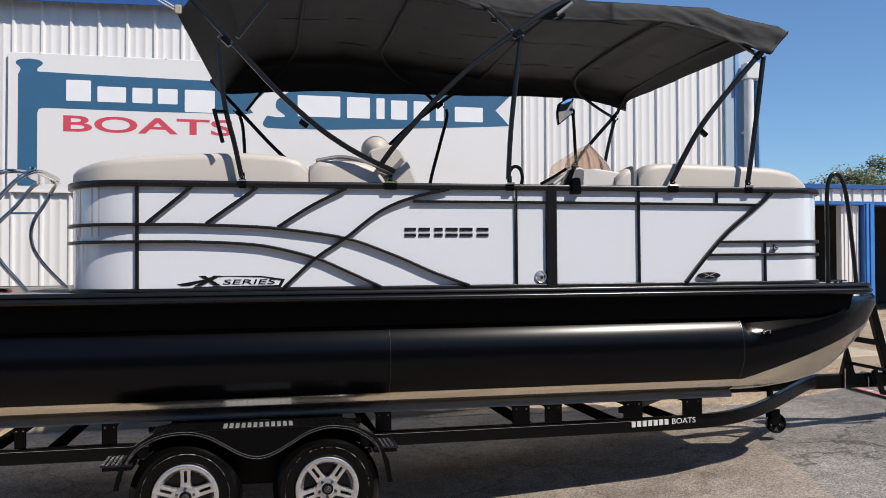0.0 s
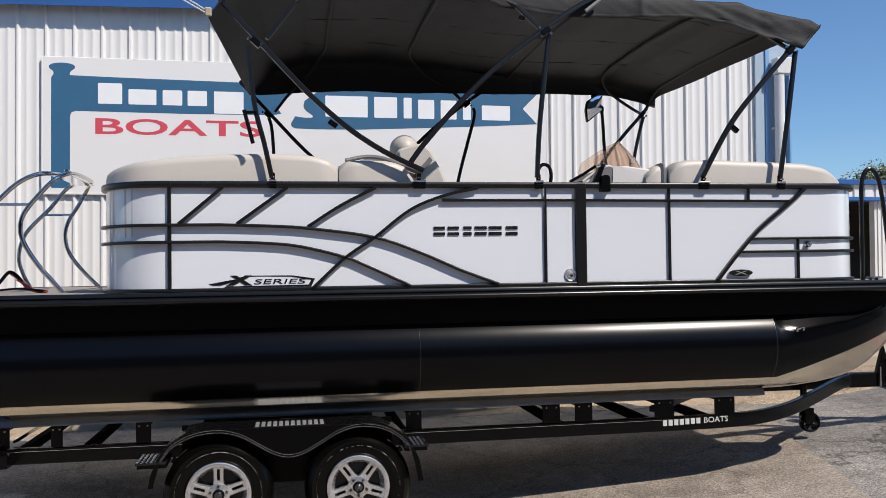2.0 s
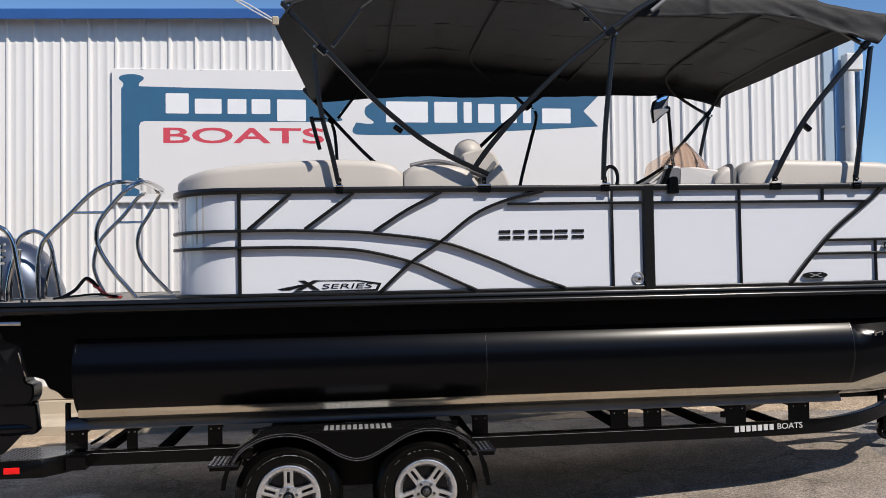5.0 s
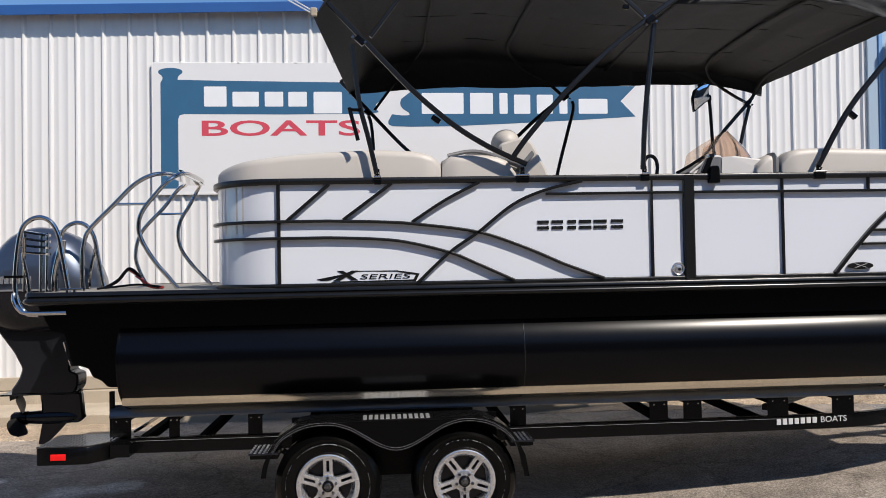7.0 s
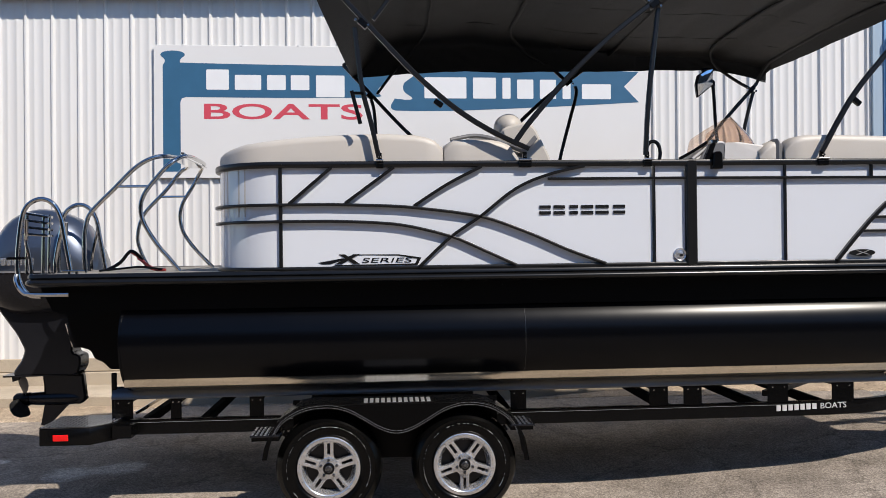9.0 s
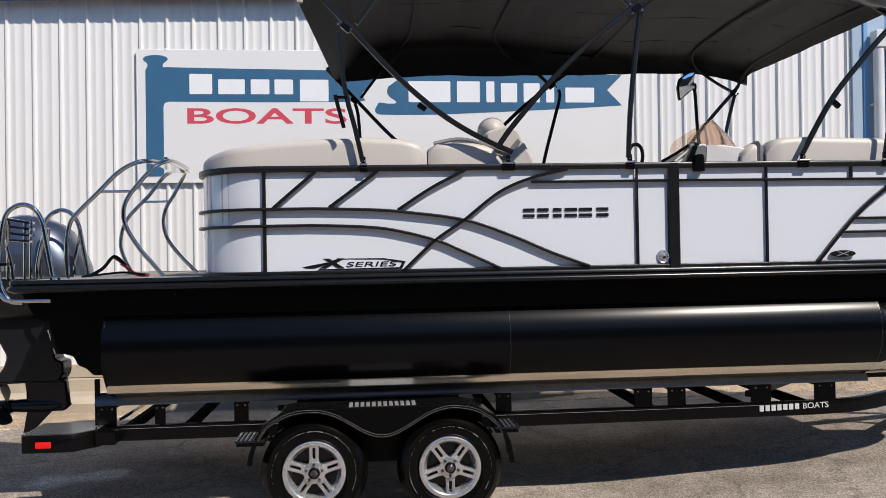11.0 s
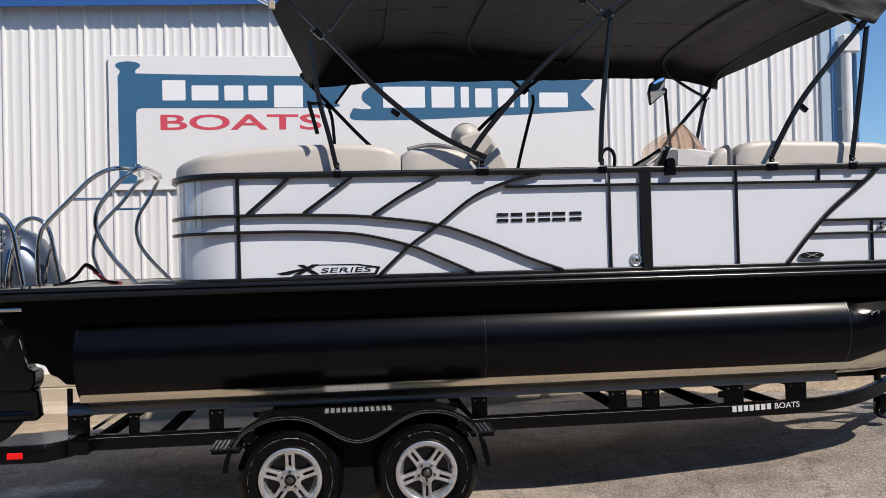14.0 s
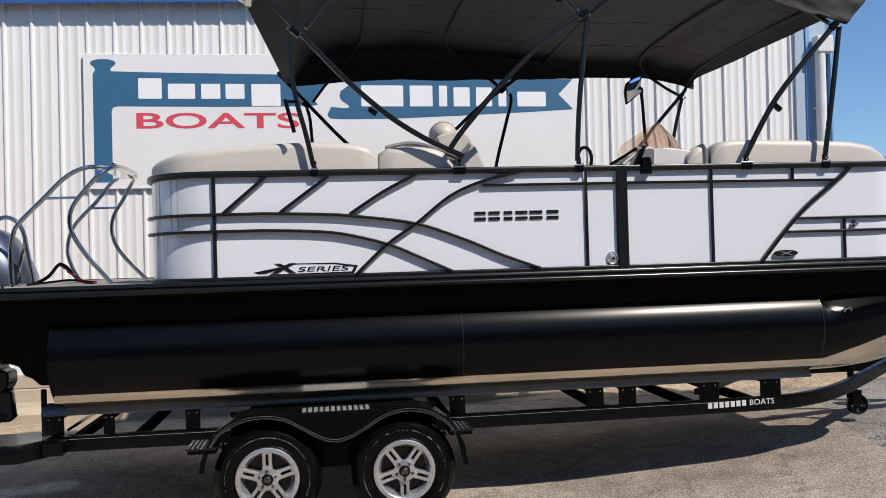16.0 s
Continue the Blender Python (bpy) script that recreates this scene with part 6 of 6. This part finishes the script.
def studs(x0, x1, y0, y1, z, keep=None, pitch=0.027):
    """The raised lozenges of a tread plate, in alternating directions."""
    bm = bmesh.new()
    for i in range(int((x1 - x0) / pitch) + 1):
        for j in range(int((y1 - y0) / pitch) + 1):
            x, y = x0 + i * pitch, y0 + j * pitch
            if keep and not keep(x, y):
                continue
            u = Vector((0.7071, 0.7071 if (i + j) % 2 else -0.7071, 0))
            w = Vector((-u.y, u.x, 0))
            c = Vector((x, y, z))
            base = [bm.verts.new(c + u * 0.014), bm.verts.new(c + w * 0.005), bm.verts.new(c - u * 0.014), bm.verts.new(c - w * 0.005)]
            tops = [bm.verts.new(c + u * 0.007 + Vector((0, 0, 0.003))), bm.verts.new(c - u * 0.007 + Vector((0, 0, 0.003)))]
            for f in ((0, 1, 4), (3, 0, 4), (1, 2, 5), (2, 3, 5)):
                bm.faces.new([(base + tops)[k] for k in f])
            bm.faces.new((base[1], tops[1], tops[0]))
            bm.faces.new((base[3], tops[0], tops[1]))
    bmesh.ops.recalc_face_normals(bm, faces=bm.faces)
    return bm


FENDER_EDGE = [(-2.797, 0.43), (-2.785, 0.50), (-2.75, 0.585), (-2.687, 0.664), (-2.56, 0.727), (-2.41, 0.742), (-2.29, 0.715), (-2.19, 0.660), (-2.09, 0.602), (-1.995, 0.574),
               (-1.90, 0.592), (-1.79, 0.650), (-1.68, 0.712), (-1.555, 0.742), (-1.43, 0.728), (-1.345, 0.692), (-1.258, 0.622), (-1.205, 0.51), (-1.182, 0.385)]


def fender_edge(lift=0.0):
    """The lower edge of the double fender: over one wheel, down between, over the other."""
    return [(q[0], q[2] + lift) for q in smooth_path([(x, 0, z) for x, z in FENDER_EDGE], 5)]


for y0, y1 in ((-0.15, -0.142), (YF + 0.142, YF + 0.15)):
    e = fender_edge()
    outline = e + [(-1.160, 0.385), (-1.182, 0.52), (-1.236, 0.635), (-1.325, 0.712), (-1.40, 0.745), (-1.46, 0.760), (-2.53, 0.760), (-2.60, 0.750), (-2.705, 0.684), (-2.772, 0.595), (-2.808, 0.50), (-2.820, 0.43)]
    fd = part("fender", prism(outline, y0, y1), SKIRT, trailer, "black double fender", sharp=20)
    s = -1 if y0 < 0 else 1
    part("fender_lip", sweep([(x, (y0 + y1) / 2 + s * 0.004, z) for x, z in fender_edge(-0.001)], disc(0.0018, 6)), SKIRT, fd)
    part("pinstripe", sweep([(x, (y0 + y1) / 2 + s * 0.0055, z + 0.001) for x, z in fender_edge(0.003) if z > 0.56], rect(0.0015, 0.002), (0, 1, 0)), PINSTRIPE, fd, "thin grey pinstripe")
    part("pinstripe", sweep([(x, (y0 + y1) / 2 + s * 0.0055, z) for x, z in fender_edge(0.018) if z > 0.58], rect(0.0015, 0.002), (0, 1, 0)), PINSTRIPE, fd)
    lo, hi = (min(y0, y1), 0.12) if s < 0 else (YF - 0.12, max(y0, y1))
    top = [(-2.824, 0.43), (-2.811, 0.50), (-2.775, 0.597), (-2.707, 0.687), (-2.60, 0.754), (-2.53, 0.764), (-1.46, 0.764), (-1.398, 0.749), (-1.322, 0.715), (-1.233, 0.637), (-1.178, 0.52), (-1.156, 0.385)]
    inner = 0.125 if s < 0 else YF - 0.125
    part("fender_liner", box(-2.66, -1.32, inner - 0.004, inner + 0.004, 0.36, 0.752), SKIRT, fd)
    part("fender_top", sweep([(x, (lo + hi) / 2, z) for x, z in top], rect(0.006, hi - lo), (0, 1, 0)), BLACK, fd, sharp=20)
    part("step_plate", box(-2.20, -1.765, lo + 0.002 if s < 0 else hi - 0.150, lo + 0.150 if s < 0 else hi - 0.002, 0.768, 0.771), BADGE, fd, "tread plate step")
    for k in range(12):
        a = -2.193 + k * 0.0360
        part("step_bar", box(a, a + 0.023, lo + 0.004 if s < 0 else hi - 0.146, lo + 0.146 if s < 0 else hi - 0.004, 0.771, 0.776, 0.002), STEP, fd, "bright raised tread bar")
    for x0, x1, z0 in ((-2.90, -2.72, 0.572), (-1.27, -1.115, 0.600)):
        part("corner_step", box(x0, x1, lo - 0.004 if s < 0 else lo, hi if s < 0 else hi + 0.004, z0, z0 + 0.012, 0.002), MOTOR_DARK, fd, "tread plate corner step")
        part("tread_pattern", studs(x0 + 0.012, x1 - 0.012, lo + 0.01, hi - 0.01, z0 + 0.012), STUD, fd)
        part("corner_bracket", box(x0 + 0.005, x1 - 0.005, lo + 0.03, hi - 0.01, z0 - 0.03, z0), BLACK, fd)
# frame
for y, s in ((0.31, 1), (YF - 0.31, -1)):
    rail = smooth_path([(-3.86, y, 0.57), (-2.6, y, 0.57), (-1.0, y, 0.572), (0.6, y, 0.576), (1.15, y, 0.58), (1.5, y + s * 0.07, 0.585), (1.85, y + s * 0.25, 0.60), (2.25, y + s * 0.53, 0.635), (2.70, y + s * 0.86, 0.68), (2.86, y + s * 0.96, 0.69)], 6)
    part("frame_rail", sweep(rail, rect(0.10, 0.055, 0.006), (0, 1, 0)), BLACK, trailer, "black steel frame rail")
    part("pinstripe", sweep([(q[0], y - s * 0.030, q[2] + 0.032) for q in rail if q[0] < 1.2], rect(0.0022, 0.003), (0, 1, 0)), PINSTRIPE, trailer)
    section = [(-0.040, 0.758), (-0.046, 0.764), (-0.047, 0.772), (-0.030, 0.800), (-0.012, 0.818), (0.006, 0.824), (0.100, 0.824), (0.11, 0.814), (0.11, 0.764), (0.104, 0.758)]
    part("bunk", loft([[(x, y + s * a if s < 0 else y + a, z) for a, z in section] for x in (-3.865, -3.855, 1.45, 1.46)]), CARPET, trailer, "dark blue-grey carpeted bunk", sharp=40)
    for x, w in ((-3.79, 0.12), (-3.45, 0.07), (-2.92, 0.095), (-1.15, 0.11), (-0.17, 0.13), (0.07, 0.13), (0.68, 0.15), (1.15, 0.16)):
        part("bunk_bracket", join(box(x - w / 2, x + w / 2, y - 0.028, y - 0.020, 0.622, 0.765, 0.003), box(x - w / 2, x + w / 2, y - 0.02, y + 0.1, 0.740, 0.752), box(x - 0.01, x + 0.01, y - 0.02, y + 0.08, 0.62, 0.745)), BLACK, trailer)
        for bx in (x - w * 0.28, x + w * 0.28):
            part("bracket_bolt", lathe([(0.0, y - 0.036), (0.006, y - 0.035), (0.008, y - 0.028)], (bx, 0, 0.735), "y", 6), STEEL, trailer)
for x in (-3.70, -3.3, -2.6, -1.2, -0.05, 0.62, 1.1):
    part("cross_bar", box(x - 0.03, x + 0.03, 0.33, YF - 0.33, 0.54, 0.60, 0.006), CROSS, trailer)
part("brace", sweep([(-3.77, 0.50, 0.625), (-3.585, 0.50, 0.735)], rect(0.022, 0.03, 0.003), (0, 1, 0)), BARE, trailer)
part("diagonal", sweep([(0.62, 0.34, 0.68), (1.5, 1.25, 0.66)], rect(0.06, 0.04), (0, 0, 1)), BLACK, trailer)
part("tongue", box(1.3, 4.7, MID - 0.04, MID + 0.04, 0.62, 0.745, 0.006), BLACK, trailer, "black steel tongue")
part("coupler", prism(rounded([(4.6, 0.60), (4.95, 0.62), (5.0, 0.70), (4.9, 0.76), (4.6, 0.76)], 0.02), MID - 0.05, MID + 0.05, bev=0.006), BLACK, trailer)
part("winch_post", sweep([(3.62, MID - 0.03, 0.74), (3.42, MID - 0.03, 1.46)], rect(0.07, 0.06, 0.005), (0, 1, 0)), BLACK, trailer, "black winch post")
part("winch_arm", sweep([(3.54, MID - 0.03, 1.014), (3.24, MID - 0.03, 1.066)], rect(0.05, 0.05, 0.005), (0, 1, 0)), BLACK, trailer)
part("post_brace", prism([(3.195, 0.985), (3.125, 0.74), (3.265, 0.74)], MID - 0.055, MID - 0.005, bev=0.004), BLACK, trailer)
part("bow_stop", box(3.18, 3.28, MID - 0.10, MID + 0.04, 1.09, 1.16, 0.01), RUBBER, trailer)
part("tongue_step", sweep([(3.21, MID - 0.10, 0.845), (3.9, MID - 0.10, 0.70)], rect(0.028, 0.10, 0.004), (0, 1, 0)), BLACK, trailer)
part("step_leg", sweep([(3.42, MID - 0.10, 0.78), (3.50, MID - 0.10, 0.58), (3.70, MID - 0.10, 0.545)], rect(0.05, 0.03, 0.004), (0, 1, 0)), BLACK, trailer)
part("hook", tube([(3.15, MID - 0.06, 0.80), (3.15, MID - 0.06, 0.62)], 0.008, 8), STEEL, trailer)
for x in (2.78, 2.84, 3.40):
    part("u_bolt", tube([(x, MID - 0.047, 0.61), (x, MID - 0.047, 0.755), (x, MID + 0.0, 0.757), (x, MID + 0.047, 0.755), (x, MID + 0.047, 0.61)], 0.006, 6, 1, False), STEEL, trailer)
part("jack_post", tube([(2.38, MID - 0.09, 0.95), (2.38, MID - 0.09, 0.47)], 0.028, 14), BLACK, trailer, "black jack post")
JX, JZ, JY = 2.425, 0.352, MID - 0.10
spokes = [lathe([(0.066, JY - 0.030), (0.078, JY - 0.036), (0.086, JY - 0.025), (0.088, JY), (0.086, JY + 0.025), (0.078, JY + 0.036), (0.066, JY + 0.030), (0.066, JY - 0.030)], (JX, 0, JZ), "y", 28, cap=False),
          lathe([(0.0, JY - 0.034), (0.026, JY - 0.032), (0.028, JY + 0.032), (0.0, JY + 0.034)], (JX, 0, JZ), "y", 16)]
for k in range(5):
    a = radians(20 + 72 * k)
    spokes.append(sweep([(JX + 0.02 * math.cos(a), JY, JZ + 0.02 * math.sin(a)), (JX + 0.07 * math.cos(a), JY, JZ + 0.07 * math.sin(a))], rect(0.026, 0.03), (0, 1, 0)))
jw = part("jack_wheel", join(*spokes), RUBBER, trailer, "black spoked jack wheel")
part("axle_bolt", lathe([(0.0, JY - 0.060), (0.008, JY - 0.059), (0.009, JY - 0.05)], (JX, 0, JZ), "y", 10), STEEL, jw)
part("jack_fork", join(box(2.36, 2.44, MID - 0.15, MID - 0.143, 0.345, 0.48, 0.003), box(2.36, 2.44, MID - 0.057, MID - 0.05, 0.345, 0.48, 0.003), box(2.34, 2.42, MID - 0.15, MID - 0.05, 0.46, 0.48)), BLACK, trailer)
for y0, y1 in ((0.03, 0.42), (YF - 0.42, YF - 0.03)):
    near = y0 < 1
    a, b = (y0, y1) if near else (y1, y0)
    plan = [(-4.24, a), (-3.93, a), (-3.80, a + (0.14 if near else -0.14)), (-3.80, b), (-4.24, b)]
    st = part("stern_step", prism(plan, 0.515, 0.625, "xy", 0.006), BLACK, trailer, "black stern step")
    part("tread", prism([(x * 1.0, y) for x, y in plan], 0.626, 0.632, "xy"), BADGE, st, "tread plate top")
    part("tread_pattern", studs(-4.225, -3.815, min(a, b) + 0.015, max(a, b) - 0.015, 0.632, lambda x, y: x < -3.93 or abs(y - a) > (x + 3.93) * 1.08 + 0.02), STUD, st)
    f = a - 0.006 if near else a + 0.006
    part("tail_light", box(-4.155, -4.06, min(f, a), max(f, a) + 0.001, 0.545, 0.585, 0.003), LENS_RED, st, "red tail light")
    part("stern_arm", box(-3.82, -3.70, min(a, b) + 0.1, max(a, b), 0.53, 0.61), BLACK, trailer)
part("step_guide", box(-3.875, -3.845, 0.30, 0.33, 0.6, 0.93, 0.003), BLACK, trailer)
# lettering along the frame: the name as bars, the other word as letters
wx = 0.665
for i in range(7):
    a = wx + i * 0.043
    part("letter_bar", prism([(a, 0.566 + i * 0.0014), (a + 0.030, 0.566 + i * 0.0014), (a + 0.030, 0.606 + i * 0.0014), (a, 0.606 + i * 0.0014)], 0.274, 0.2835), STICKER, trailer)
part("lettering", letters("BOATS", wx + 0.318, wx + 0.505, 0.576, 0.616, 0.278, 0.003, 0.004), STICKER, trailer, "white letters reading BOATS")
